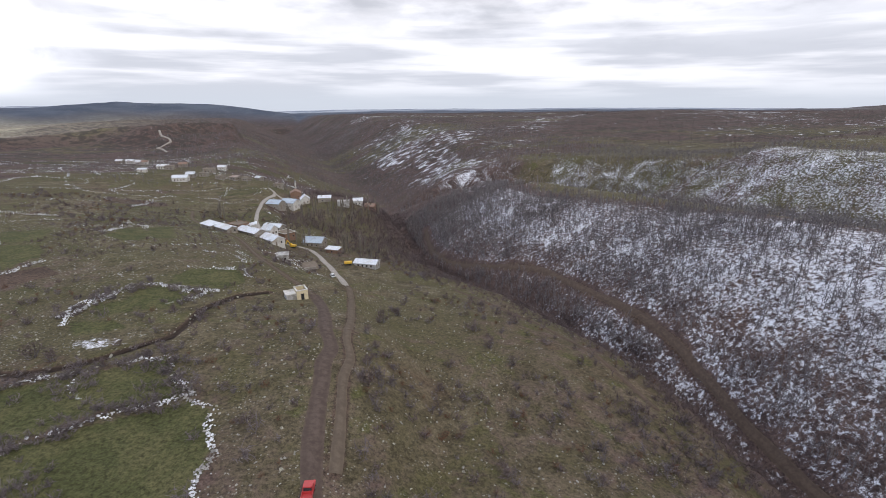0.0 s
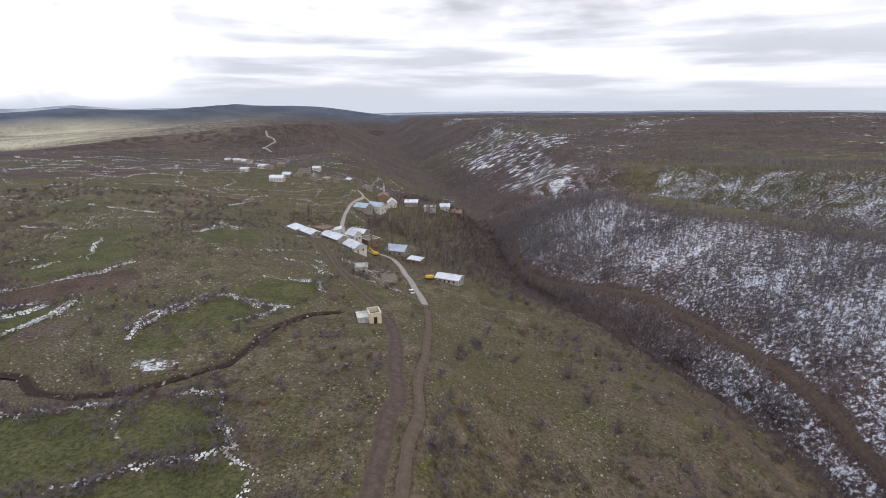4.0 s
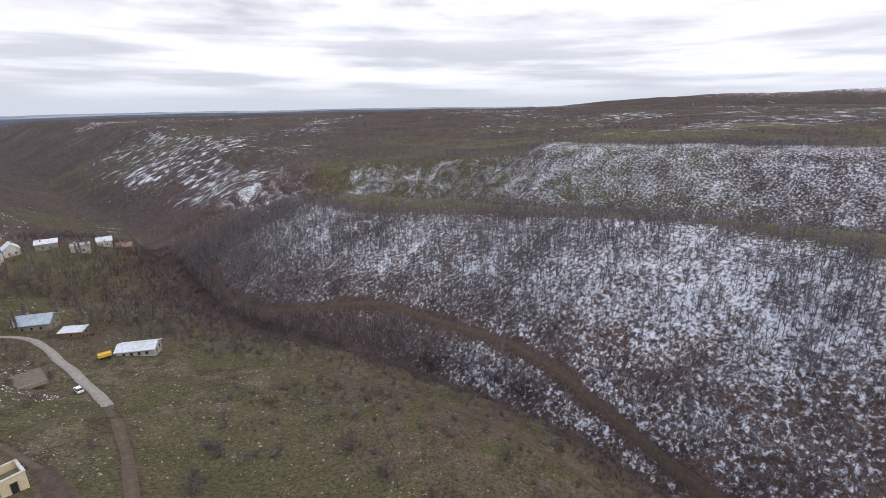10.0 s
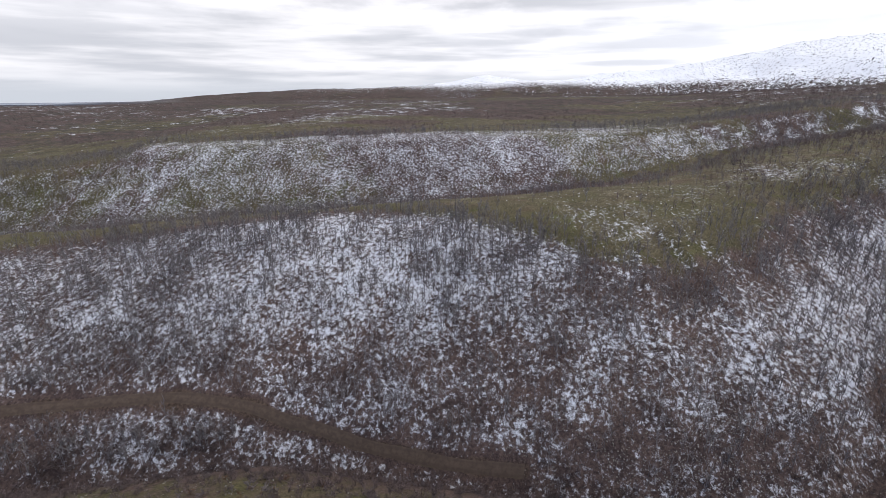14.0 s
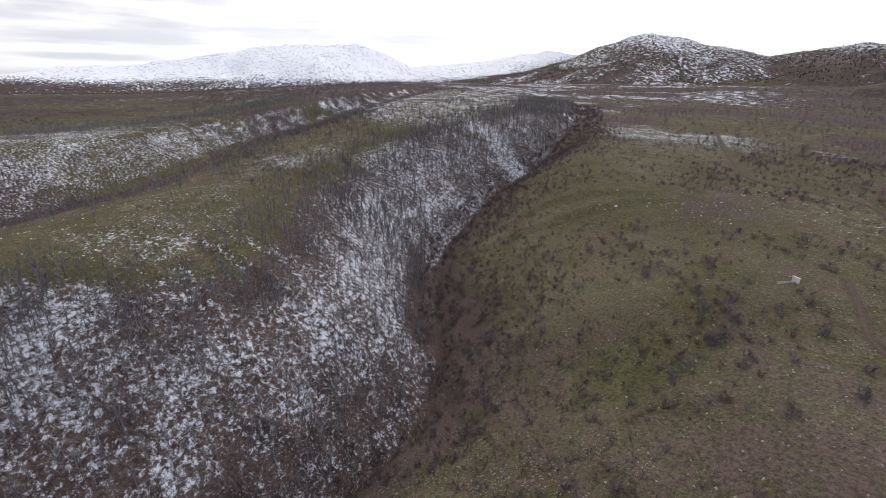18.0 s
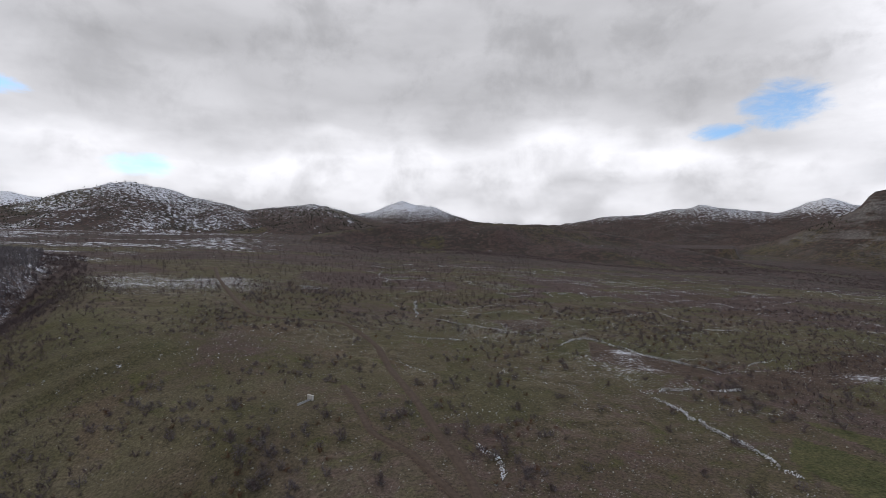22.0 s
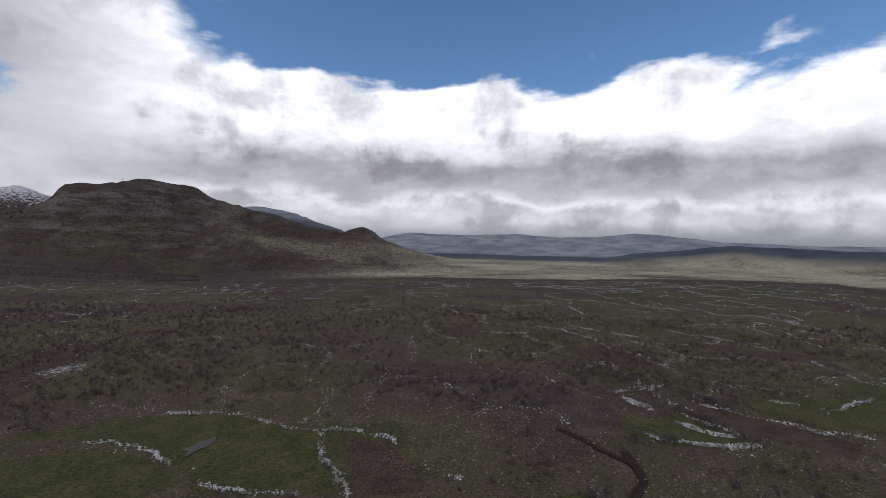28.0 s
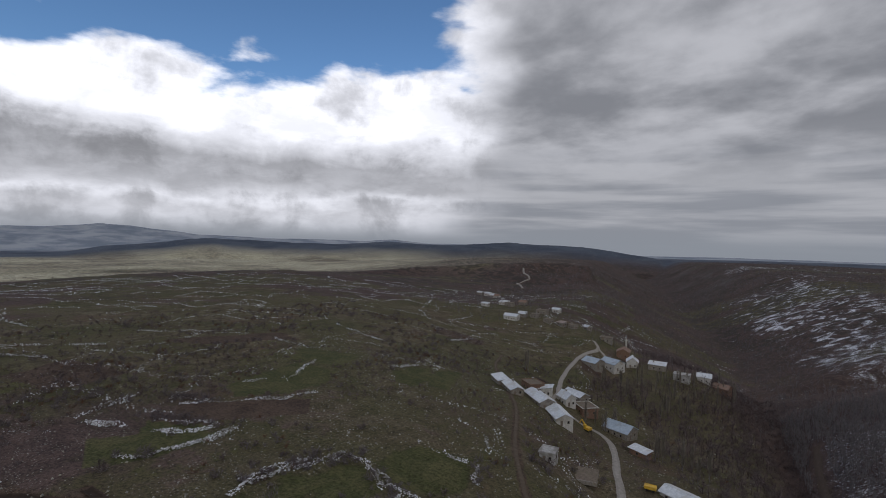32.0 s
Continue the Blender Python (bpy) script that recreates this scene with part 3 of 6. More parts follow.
TERRACE_WALLS = [
    [(-71, 122), (-62, 120), (-55, 113)],
    [(-127, 91), (-122, 103), (-134, 120)],
    [(-116, 140), (-115, 156)],
    [(-243, 152), (-217, 145), (-200, 145)],
    [(-225, 92), (-212, 106), (-198, 128)],
    [(-274, 129), (-287, 156), (-266, 173)],
    [(-135, 96), (-128, 102), (-120, 100)],
    [(-154, 242), (-151, 254), (-143, 259)],
    [(-150, 213), (-152, 231), (-152, 246)],
    [(18, -201), (0, -186), (-22, -176)],
    [(27, -244), (24, -200)],
    [(5, -72), (2, -65), (2, -59)],
]
ALL_WALLS = WALLS + DITCH_WALLS + SOUTH_WALLS + WEST_WALLS + TERRACE_WALLS
DITCHES = [
    [(-89, 45), (-83, 46), (-77, 46), (-71, 43), (-64, 43), (-58, 45), (-54, 48), (-50, 53), (-47, 56), (-47, 63), (-48, 71), (-47, 77), (-45, 84), (-40, 90)],
    [(-98, 33), (-93, 38), (-88, 41), (-83, 46)],
]
MAIN_ROAD = [(-9, 5), (-11, 18), (-13.5, 30), (-15, 42), (-16, 47), (-16, 53), (-18, 59), (-20, 66), (-22, 73), (-24, 80), (-29, 91)]
FIELD_PATH = [(-29, 91), (-35, 99), (-43, 108), (-55, 124), (-73, 153), (-95, 179), (-116, 204), (-127, 226)]
VILLAGE_ROAD = [(-9, 22), (-10.5, 33), (-12, 44), (-12, 50), (-14, 58), (-15, 66), (-16, 74), (-18, 85), (-20, 96), (-26, 120), (-34, 139), (-40, 152), (-49, 173), (-55, 181), (-61, 183.5), (-70, 181.5), (-78, 187), (-81, 197), (-86, 208), (-92, 222), (-98, 242), (-103, 269), (-104, 291), (-111, 301)]
MOSQUE_ROAD = [(-104, 291), (-100, 289), (-97, 286)]
HILL_ROAD = [(-318, 560), (-338, 585), (-352, 600), (-346, 622), (-372, 650), (-384, 668)]
SPUR_ROAD = [(81, 36), (79, 52), (77.5, 70), (77, 88), (74, 107), (67, 128), (54, 158), (45, 172), (30, 188), (13, 210), (3, 233), (-1, 256), (-3, 280)]
SOUTH_ROAD = [(175, -320), (146, -263), (125, -226), (106, -195), (92, -176), (78, -174), (65, -176), (52, -173), (37, -149), (28, -122), (20, -99), (14, -78), (8, -58), (5, -38), (1, -18), (-4, -4), (-9, 5)]
SOUTH_LANE = [(40, -106), (34, -92), (28, -77), (19, -68), (13, -57), (9, -50)]
SIDE_TRACK = [(50, 60), (44, 78), (33, 98), (22, 112), (8, 128)]
ROADS = [MAIN_ROAD, FIELD_PATH, VILLAGE_ROAD, MOSQUE_ROAD, HILL_ROAD, SPUR_ROAD, SOUTH_ROAD, SOUTH_LANE, SIDE_TRACK]


def snow_cover(x, y, z, nx, ny, nz):
    dx, dy = x - CENTRE[0], y - CENTRE[1]
    r = np.hypot(dx, dy)
    bearing = np.degrees(np.arctan2(-dx, dy))
    facing = -0.95 * nx + 0.25 * ny
    cover = np.clip((facing - 0.14) * 2.0, 0, 0.50) * np.clip((x + 0.15 * y - 40) / 40, 0, 1)
    # The shaded flank of the spur and the hillside behind it.
    d, bed, side = along(NEAR_BED, x, y)
    rim = 58 + 20 * np.clip((y - 20) / 50, 0, 1)
    flank = np.clip((d - 5) / 7, 0, 1) * np.clip((rim - d) / np.where(y < 30, 30, 14), 0, 1) * (side < 0) * np.clip((310 - y) / 30, 0, 1)
    cover = np.maximum(cover, flank * np.where(y < -60, 0.54, 0.63) * np.where(y > 30, np.clip(0.60 + d / 90, 0, 1), 1.0))
    crest = (side < 0) * np.clip((d - 40) / 20, 0, 1) * np.clip((150 - d) / 70, 0, 1) * np.clip((90 - y) / 60, 0, 1) * np.clip((y + 230) / 80, 0, 1)
    cover = np.maximum(cover, crest * np.clip(0.27 + 0.35 * fbm(x, y, 36, 4, 26), 0, 0.5))
    d, bed, side = along(BACK_BED, x, y)
    hill = np.clip((d - 6) / 8, 0, 1) * np.clip((74 - d) / 12, 0, 1) * (side < 0) * np.clip((370 - y) / 60, 0, 1) * np.clip((y + 130) / 160, 0.35, 1)
    cover = np.maximum(cover, hill * np.where(y > 300, 0.42, 0.55))
    d, bed, side = along(MAIN_BED, x, y)
    gorge = np.clip((d - 25) / 30, 0, 1) * np.clip((190 - d) / 40, 0, 1) * (side < 0) * np.clip((1000 - y) / 300, 0, 1) * np.clip((y - 380) / 50, 0, 1)
    cover = np.maximum(cover, gorge * np.clip(0.40 + fbm(x, y, 120, 3, 25) * 0.4, 0, 0.55))
    table = (bearing > 62) & (bearing < 150) & (r < 3000)
    high = np.clip((z - 100) / 190, 0, 0.85) * np.where(table, 0.0, 1.0) * np.clip((r - 1500) / 500, 0, 1)
    massif = np.clip((-42 - bearing) / 10, 0, 1) * np.clip((bearing + 140) / 8, 0, 1)
    high = high * (1 - massif) + massif * np.clip((z - 45 - 30 * np.clip((-116 - bearing) / 14, 0, 1)) / 70, 0, 1.15) * np.clip((r - 2300) / 300, 0, 1)
    high = np.where((bearing > -20) & (bearing < 128), 0.0, high)
    return np.clip(np.maximum(cover + fbm(x, y, 90, 4, 21) * 0.11 * (cover > 0.05), high + fbm(x, y, 260, 4, 23) * 0.25 * (high > 0.02)), 0, 1)


def scrub_bands(x, y):
    """Long streaks of scrub that lie across the slopes far off, from -1 to 1."""
    dx, dy = x - CENTRE[0], y - CENTRE[1]
    r = np.maximum(np.hypot(dx, dy), 1.0)
    return fbm(np.arctan2(-dx, dy) * 420, np.log(r) * 900, 95, 4, 64)


def make_ground():
    rings = [0.0] + list(np.arange(6, 130, 1.0))
    while rings[-1] < 3480:
        rings.append(rings[-1] * 1.0118 + 0.02)
    rings = np.array(rings[1:])
    turns = 800
    a = np.linspace(0, 2 * math.pi, turns, endpoint=False)
    r, a = np.meshgrid(rings, a, indexing="ij")
    x, y = CENTRE[0] - np.sin(a) * r, CENTRE[1] + np.cos(a) * r
    z = ground_z(x, y)
    for line in DITCHES:
        z = z - 0.8 * np.clip(1 - from_line(x, y, line) / 1.3, 0, 1)
    rows = len(rings)
    pts = np.concatenate([[[CENTRE[0], CENTRE[1], z_at(*CENTRE)]], np.stack([x, y, z], -1).reshape(-1, 3)])
    i, j = np.meshgrid(np.arange(rows - 1), np.arange(turns), indexing="ij")
    k = (j + 1) % turns
    quads = np.stack([1 + i * turns + j, 1 + i * turns + k, 1 + (i + 1) * turns + k, 1 + (i + 1) * turns + j], -1).reshape(-1, 4)[:, ::-1]
    tri = np.stack([np.zeros(turns, int), 1 + np.arange(turns), 1 + (np.arange(turns) + 1) % turns], -1)
    me = bpy.data.meshes.new("ground")
    me.vertices.add(len(pts))
    me.vertices.foreach_set("co", pts.ravel())
    loops = np.concatenate([quads.ravel(), tri.ravel()])
    me.loops.add(len(loops))
    me.loops.foreach_set("vertex_index", loops)
    starts = np.concatenate([np.arange(len(quads)) * 4, len(quads) * 4 + np.arange(turns) * 3])
    me.polygons.add(len(starts))
    me.polygons.foreach_set("loop_start", starts)
    me.update(calc_edges=True)
    me.validate()
    me.polygons.foreach_set("use_smooth", np.ones(len(me.polygons), bool))
    normals = np.zeros(len(pts) * 3)
    me.vertices.foreach_get("normal", normals)
    normals = normals.reshape(-1, 3)
    normals *= np.sign(normals[:, 2:3] + 1e-9)
    x, y, z = pts.T
    far = np.hypot(x - CENTRE[0], y - CENTRE[1])
    layers = {name: np.zeros(len(pts)) for name in ("snow", "scrub", "dry_sunlit", "field", "soil", "stony", "distant", "cliff", "wild", "pale", "whiter")}
    layers["snow"] = snow_cover(x, y, z, *normals.T)
    d1 = along(NEAR_BED, x, y)[0]
    d2 = along(BACK_BED, x, y)[0]
    d3 = along(MAIN_BED, x, y)[0]
    bearing = np.degrees(np.arctan2(-(x - CENTRE[0]), y - CENTRE[1]))
    layers["scrub"] = np.clip(0.29 + 0.5 * fbm(x, y, 170, 4, 31) + np.clip(1 - d1 / 20, 0, 1) * 0.45 + (along(NEAR_BED, x, y)[2] < 0) * np.clip((50 + 30 * np.clip((y - 10) / 80, 0, 1) - d1) / 14, 0, 1) * 0.55 + np.clip(1 - d3 / 160, 0, 1) * 0.6
                              + np.clip(1 - d2 / 60, 0, 1) * 0.3 + np.clip(far / 700 - 0.6, 0, 0.5) + np.where(np.abs(bearing) > 20, 0.08, 0.0) * np.clip((-x + 40) / 60, 0, 1) + 0.25 * fbm(x, y, 42, 3, 32), 0, 1)
    mountain = np.clip((bearing - 98) / 10, 0, 1) * np.clip((154 - bearing) / 5, 0, 1) * np.clip((far - 1200) / 250, 0, 1) * np.clip((2900 - far) / 200, 0, 1)
    layers["scrub"] = layers["scrub"] * (1 - mountain) + mountain * np.clip(0.74 + 0.7 * fbm(x, y, 220, 5, 35), 0, 1)
    # Sunshine on the western plain, put into the colour as pale grass.
    layers["dry_sunlit"] = np.clip((far - 750) / 200, 0, 1) * np.clip(2.2 - np.abs(bearing - 80) / 26, 0, 1) * np.clip((fbm(x, y, 700, 4, 33) + 0.75) * 2, 0, 1) * np.clip((45 - z) / 50, 0, 1) * np.clip((122 - bearing) / 20, 0.0, 1.0)
    # A sunlit patch is painted pale on the table mountain's northern shoulder.
    layers["dry_sunlit"] = 1.15 * layers["dry_sunlit"] * (1 - mountain) * np.clip(0.75 + 0.7 * fbm(x, y, 170, 5, 37), 0.25, 1) + mountain * np.clip(fbm(x, y, 300, 5, 36) * 1.2 - 0.02, 0.0, 0.34) * np.clip((127 - bearing) / 5, 0.06, 1)
    lea = np.clip((d1 - 14) / 20, 0, 1) * np.clip((100 - d1) / 25, 0, 1) * (along(NEAR_BED, x, y)[2] > 0) * np.clip((20 - y) / 50, 0, 1) * np.clip((y + 240) / 60, 0, 1)
    layers["dry_sunlit"] = np.maximum(layers["dry_sunlit"], lea * np.clip(0.02 + 0.10 * fbm(x, y, 30, 4, 39), 0, 0.10))
    turned = bearing % 360
    moor = np.clip((turned - 125) / 15, 0, 1) * np.clip((250 - turned) / 20, 0, 1)
    layers["scrub"] = np.clip(layers["scrub"] + moor * (0.06 + 0.6 * np.clip((far - 600) / 150, 0, 1) * np.clip((1600 - far) / 200, 0, 1)) * (1 - mountain), 0, 1)
    layers["scrub"] = np.maximum(layers["scrub"], np.clip((turned - 126) / 8, 0, 1) * np.clip((200 - turned) / 15, 0, 1) * np.clip((far - 720 - 160 * fbm(x, y, 150, 3, 38)) / 60, 0, 1) * np.clip((1500 - far) / 100, 0, 1))
    streak = scrub_bands(x, y) * np.clip((far - 260) / 120, 0, 1) * (1 - mountain) * np.clip((2600 - far) / 600, 0, 1)
    layers["scrub"] = np.clip(layers["scrub"] + 1.5 * streak, 0, 1)
    layers["field"] = np.clip(-1.4 * streak - 0.2, 0, 0.45) * (np.abs(bearing) < 115)
    layers["field"] = np.maximum(layers["field"], lea * np.clip(0.42 + 0.5 * fbm(x, y, 26, 4, 40), 0, 0.62))
    for points in FIELDS:
        layers["field"][in_polygon(x, y, points)] = 1.0
    patches = np.clip((fbm(x, y, 55, 3, 41) - 0.20) * 4, 0, 0.9) * (far > 70) * (far < 620) * np.clip((-x - 20 + 0.3 * np.abs(y)) / 60, 0, 1) * (bearing > 15)
    # Small strip fields in the pattern of the stone rows.
    wx, wy = x + 40 + fbm(x, y, 16, 3, 43) * 5, y + fbm(x, y, 16, 3, 44) * 5
    u, v = np.floor((wx * math.cos(0.42) + wy * math.sin(0.42)) / 27), np.floor((wy * math.cos(0.42) - wx * math.sin(0.42)) / 19)
    crop = np.mod(np.sin(u * 127.1 + v * 311.7) * 43758.5, 1.0)
    around = (bearing % 360 > 18) & (bearing % 360 < 205) & (far > 60) & (far < 600) & (d1 > 75) & (x < 8 - 0.15 * y)
    patches = np.maximum(patches * 0.55, np.where(around & (crop < np.where(bearing % 360 < 80, 0.40, 0.22)), 0.54 + 0.3 * fbm(x, y, 30, 3, 45), 0.0))
    layers["soil"] = np.where(around & (crop > 0.93), 0.8, layers["soil"])
    layers["field"] = np.maximum(layers["field"], patches)
    for points in PLOTS:
        inside = in_polygon(x, y, points)
        layers["field"][inside] = 0.0
        layers["soil"][inside] = 1.0
    for line in ROADS:
        layers["soil"] = np.maximum(layers["soil"], np.clip(1.6 - from_line(x, y, line) / 1.5, 0, 1) * 0.6)
    for line in DITCHES:
        layers["soil"] = np.maximum(layers["soil"], np.clip(1.5 - from_line(x, y, line) / 1.1, 0, 1))
    bare = np.clip((from_line(x, y, SPUR_ROAD) + fbm(x, y, 9, 3, 77) * 1.6 - 1.0) / 1.2, 0, 1)
    layers["soil"] = np.maximum(layers["soil"], 0.75 * (1 - bare))
    layers["snow"] = layers["snow"] * bare
    wall_snow = np.zeros(len(pts))
    for line in ALL_WALLS:
        wall_snow = np.maximum(wall_snow, np.clip(1.1 - from_line(x, y, line) / 0.9, 0, 1))
    wall_snow = wall_snow * np.clip(0.20 + fbm(x, y, 14, 3, 71) * 0.6, 0, 1)
    drift = np.exp(-(((x + 59) / 7) ** 2 + ((y - 53) / 3.4) ** 2)) + np.exp(-(((x + 55) / 8) ** 2 + ((y + 150) / 7) ** 2)) * 0.9 + np.exp(-(((x + 120) / 14) ** 2 + ((y + 120) / 10) ** 2)) * 0.8
    turn = np.where(bearing > 0, bearing - 360, bearing)
    south = np.clip((fbm(x, y, 120, 4, 76) + 0.22) * 1.4, 0, 0.56) * np.clip((turn + 165) / 10, 0, 1) * np.clip((-108 - turn) / 8, 0, 1) * np.clip((far - 230) / 60, 0, 1)
    gullies = sum(np.exp(-(((x - cx) / wx) ** 2 + ((y - cy) / wy) ** 2)) for cx, cy, wx, wy in ((228, -155, 22, 26), (200, -158, 16, 12), (255, -260, 26, 30), (330, -350, 44, 34)))
    gullies = np.clip(gullies, 0, 1) * np.clip(0.55 + 0.35 * fbm(x, y, 30, 4, 75), 0, 0.7)
    rows = np.exp(-(((x - 100) / 30) ** 2 + ((y + 285) / 26) ** 2)) * 0.40
    flecks = np.clip(1 - np.abs(np.where(bearing < 0, bearing + 360, bearing) - 165) / 45, 0, 1) * np.clip((far - 80) / 60, 0, 1) * np.clip((620 - far) / 200, 0, 1)
    flecks = flecks * np.clip(0.23 + fbm(x, y, 46, 4, 73) * 0.65, 0, 0.52)
    plateau = np.clip((fbm(x * 0.35 + y * 0.9, y * 0.35 - x * 0.9, 130, 4, 74) + 0.16) * 0.75, 0, 0.44) * (bearing < 10) * (bearing > -112) * np.clip((far - 330) / 80, 0, 1) * np.clip((2200 - far) / 800, 0, 1)
    layers["snow"] = np.maximum(layers["snow"], np.maximum.reduce([flecks, plateau, south, rows, gullies, wall_snow, drift * 0.72]))
    layers["stony"] = np.clip(fbm(x, y, 80, 3, 51) * 0.5 - np.clip(d1 / 300, 0, 0.2), -0.3, 0.3)
    # Mask for the painted haze tint: far hills in the north and west.
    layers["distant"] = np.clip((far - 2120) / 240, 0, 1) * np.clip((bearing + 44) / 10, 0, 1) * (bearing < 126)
    layers["cliff"] = np.clip((np.hypot(normals[:, 0], normals[:, 1]) - 0.42) * 3, 0, 1) * np.clip((far - 900) / 300, 0, 1)
    layers["wild"] = np.clip((far - 320) / 300, 0, 1) * (1 - layers["distant"]) * (1 - 0.6 * layers["dry_sunlit"])
    # The farthest hills take the lighter haze tint.
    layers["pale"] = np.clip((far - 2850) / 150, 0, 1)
    # Whiter snow colour on the far ranges from north-east to south-east.
    layers["whiter"] = np.clip((-42 - bearing) / 10, 0, 1) * np.clip((bearing + 142) / 8, 0, 1) * np.clip((far - 1900) / 300, 0, 1)
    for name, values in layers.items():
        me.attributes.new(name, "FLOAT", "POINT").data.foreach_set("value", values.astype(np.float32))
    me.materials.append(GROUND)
    ob = new("ground", me)
    return tagged(ob, "stony grassland with scrub, gorges and patches of snow", "ground", kind="structure")


make_ground()


# ---- builders ----
class Geo:
    """Collects faces for one mesh."""

    def __init__(self):
        self.v, self.f = [], []

    def poly(self, pts, faces):
        k = len(self.v)
        self.v += [tuple(p) for p in pts]
        self.f += [tuple(k + i for i in f) for f in faces]
        return self

    def box(self, x0, y0, z0, x1, y1, z1, m=None):
        pts = [Vector(p) for p in ((x0, y0, z0), (x1, y0, z0), (x1, y1, z0), (x0, y1, z0), (x0, y0, z1), (x1, y0, z1), (x1, y1, z1), (x0, y1, z1))]
        if m is not None:
            pts = [m @ p for p in pts]
        return self.poly(pts, ((3, 2, 1, 0), (4, 5, 6, 7), (0, 1, 5, 4), (1, 2, 6, 5), (2, 3, 7, 6), (3, 0, 4, 7)))

    def tube(self, x, y, z0, z1, r0, r1, sides=10):
        ring = [(math.cos(2 * math.pi * i / sides), math.sin(2 * math.pi * i / sides)) for i in range(sides)]
        pts = [(x + c * r0, y + s * r0, z0) for c, s in ring] + [(x + c * r1, y + s * r1, z1) for c, s in ring]
        faces = [(i, (i + 1) % sides, sides + (i + 1) % sides, sides + i) for i in range(sides)]
        return self.poly(pts, faces + [tuple(range(sides))[::-1], tuple(range(sides, 2 * sides))])

    def wheel(self, x, y, z, r, width, sides=12):
        """A disc standing upright, its axle along x."""
        ring = [(math.cos(2 * math.pi * i / sides) * r, math.sin(2 * math.pi * i / sides) * r) for i in range(sides)]
        pts = [(x - width / 2, y + a, z + b) for a, b in ring] + [(x + width / 2, y + a, z + b) for a, b in ring]
        faces = [(i, (i + 1) % sides, sides + (i + 1) % sides, sides + i) for i in range(sides)]
        return self.poly(pts, faces + [tuple(range(sides))[::-1], tuple(range(sides, 2 * sides))])

    def mesh(self, name, mat):
        me = bpy.data.meshes.new(name)
        me.from_pydata(self.v, [], self.f)
        me.materials.append(mat)
        me.update()
        return me


def part(name, geo, mat, parent, label="", at=None):
    ob = new(name, geo.mesh(name, mat))
    ob.parent = parent
    if at is not None:
        ob.matrix_local = at
    return tagged(ob, label)


def soup(name, tris, mat):
    """A mesh from an array of triangles (n, 3, 3)."""
    me = bpy.data.meshes.new(name)
    n = len(tris)
    me.vertices.add(n * 3)
    me.vertices.foreach_set("co", np.ascontiguousarray(tris, np.float32).ravel())
    me.loops.add(n * 3)
    me.loops.foreach_set("vertex_index", np.arange(n * 3, dtype=np.int32))
    me.polygons.add(n)
    me.polygons.foreach_set("loop_start", np.arange(0, n * 3, 3, dtype=np.int32))
    me.update(calc_edges=True)
    me.materials.append(mat)
    return me


def wood_material(name, dark, light, rough=0.9):
    m, n = material(name)
    at = n.add("ShaderNodeNewGeometry")
    tone = n.math("ADD", n.math("MULTIPLY", at.outputs["Random Per Island"], 0.6), n.math("MULTIPLY", n.noise(at.outputs["Position"], 0.12, 3, 0.6), 0.5))
    finish(n, n.mix(n.ramp(tone, 0.2, 0.8), dark, light), rough, None, spec=0.1)
    return m


BARK = wood_material("bare_wood", rgb(0.095, 0.085, 0.087), rgb(0.215, 0.195, 0.195))
TWIGS = wood_material("brown_twigs", rgb(0.068, 0.053, 0.052), rgb(0.158, 0.122, 0.116))
RUST = wood_material("rusty_leaves", rgb(0.070, 0.040, 0.028), rgb(0.160, 0.088, 0.055))
HEDGE = wood_material("grey_twigs", rgb(0.080, 0.067, 0.068), rgb(0.175, 0.148, 0.148))
POPLAR = wood_material("poplar_twigs", rgb(0.150, 0.130, 0.105), rgb(0.270, 0.240, 0.200))
CONIFER = wood_material("dark_needles", rgb(0.018, 0.022, 0.014), rgb(0.045, 0.050, 0.030))


def stone_material():
    m, n = material("field_stone")
    g = n.add("ShaderNodeNewGeometry")
    at = g.outputs["Position"]
    tone = n.mix(n.ramp(n.noise(at, 2.2, 5, 0.65), 0.3, 0.7), rgb(0.17, 0.16, 0.14), rgb(0.33, 0.315, 0.28))
    tone = n.mix(n.ramp(n.noise(at, 0.5, 3, 0.5), 0.45, 0.65), tone, rgb(0.30, 0.285, 0.22))
    tone = n.mix(1.0, tone, n.mix(g.outputs["Random Per Island"], rgb(0.65, 0.65, 0.65), rgb(1.2, 1.2, 1.2)), "MULTIPLY")
    finish(n, tone, 0.92, n.noise(at, 5.0, 4, 0.7), 0.5, 0.05, spec=0.2)
    return m


STONE = stone_material()


def wall_material():
    """Stones with old snow in the joints and on top."""
    m, n = material("snowy_wall_stone")
    g = n.add("ShaderNodeNewGeometry")
    at = g.outputs["Position"]
    tone = n.mix(n.ramp(n.noise(at, 2.2, 5, 0.65), 0.3, 0.7), rgb(0.20, 0.19, 0.17), rgb(0.40, 0.385, 0.36))
    tone = n.mix(1.0, tone, n.mix(g.outputs["Random Per Island"], rgb(0.7, 0.7, 0.7), rgb(1.15, 1.15, 1.15)), "MULTIPLY")
    up = n.add("ShaderNodeSeparateXYZ", {}, Vector=g.outputs["Normal"]).outputs[2]
    snow = n.math("MULTIPLY", n.ramp(up, 0.1, 0.6), n.ramp(n.noise(at, 0.16, 5, 0.7, 0.5), 0.41, 0.56))
    finish(n, n.mix(snow, tone, rgb(0.76, 0.78, 0.81)), 0.9, n.noise(at, 5.0, 4, 0.7), 0.5, 0.05, spec=0.2)
    return m


WALL_STONE = wall_material()

rng = np.random.default_rng(7)


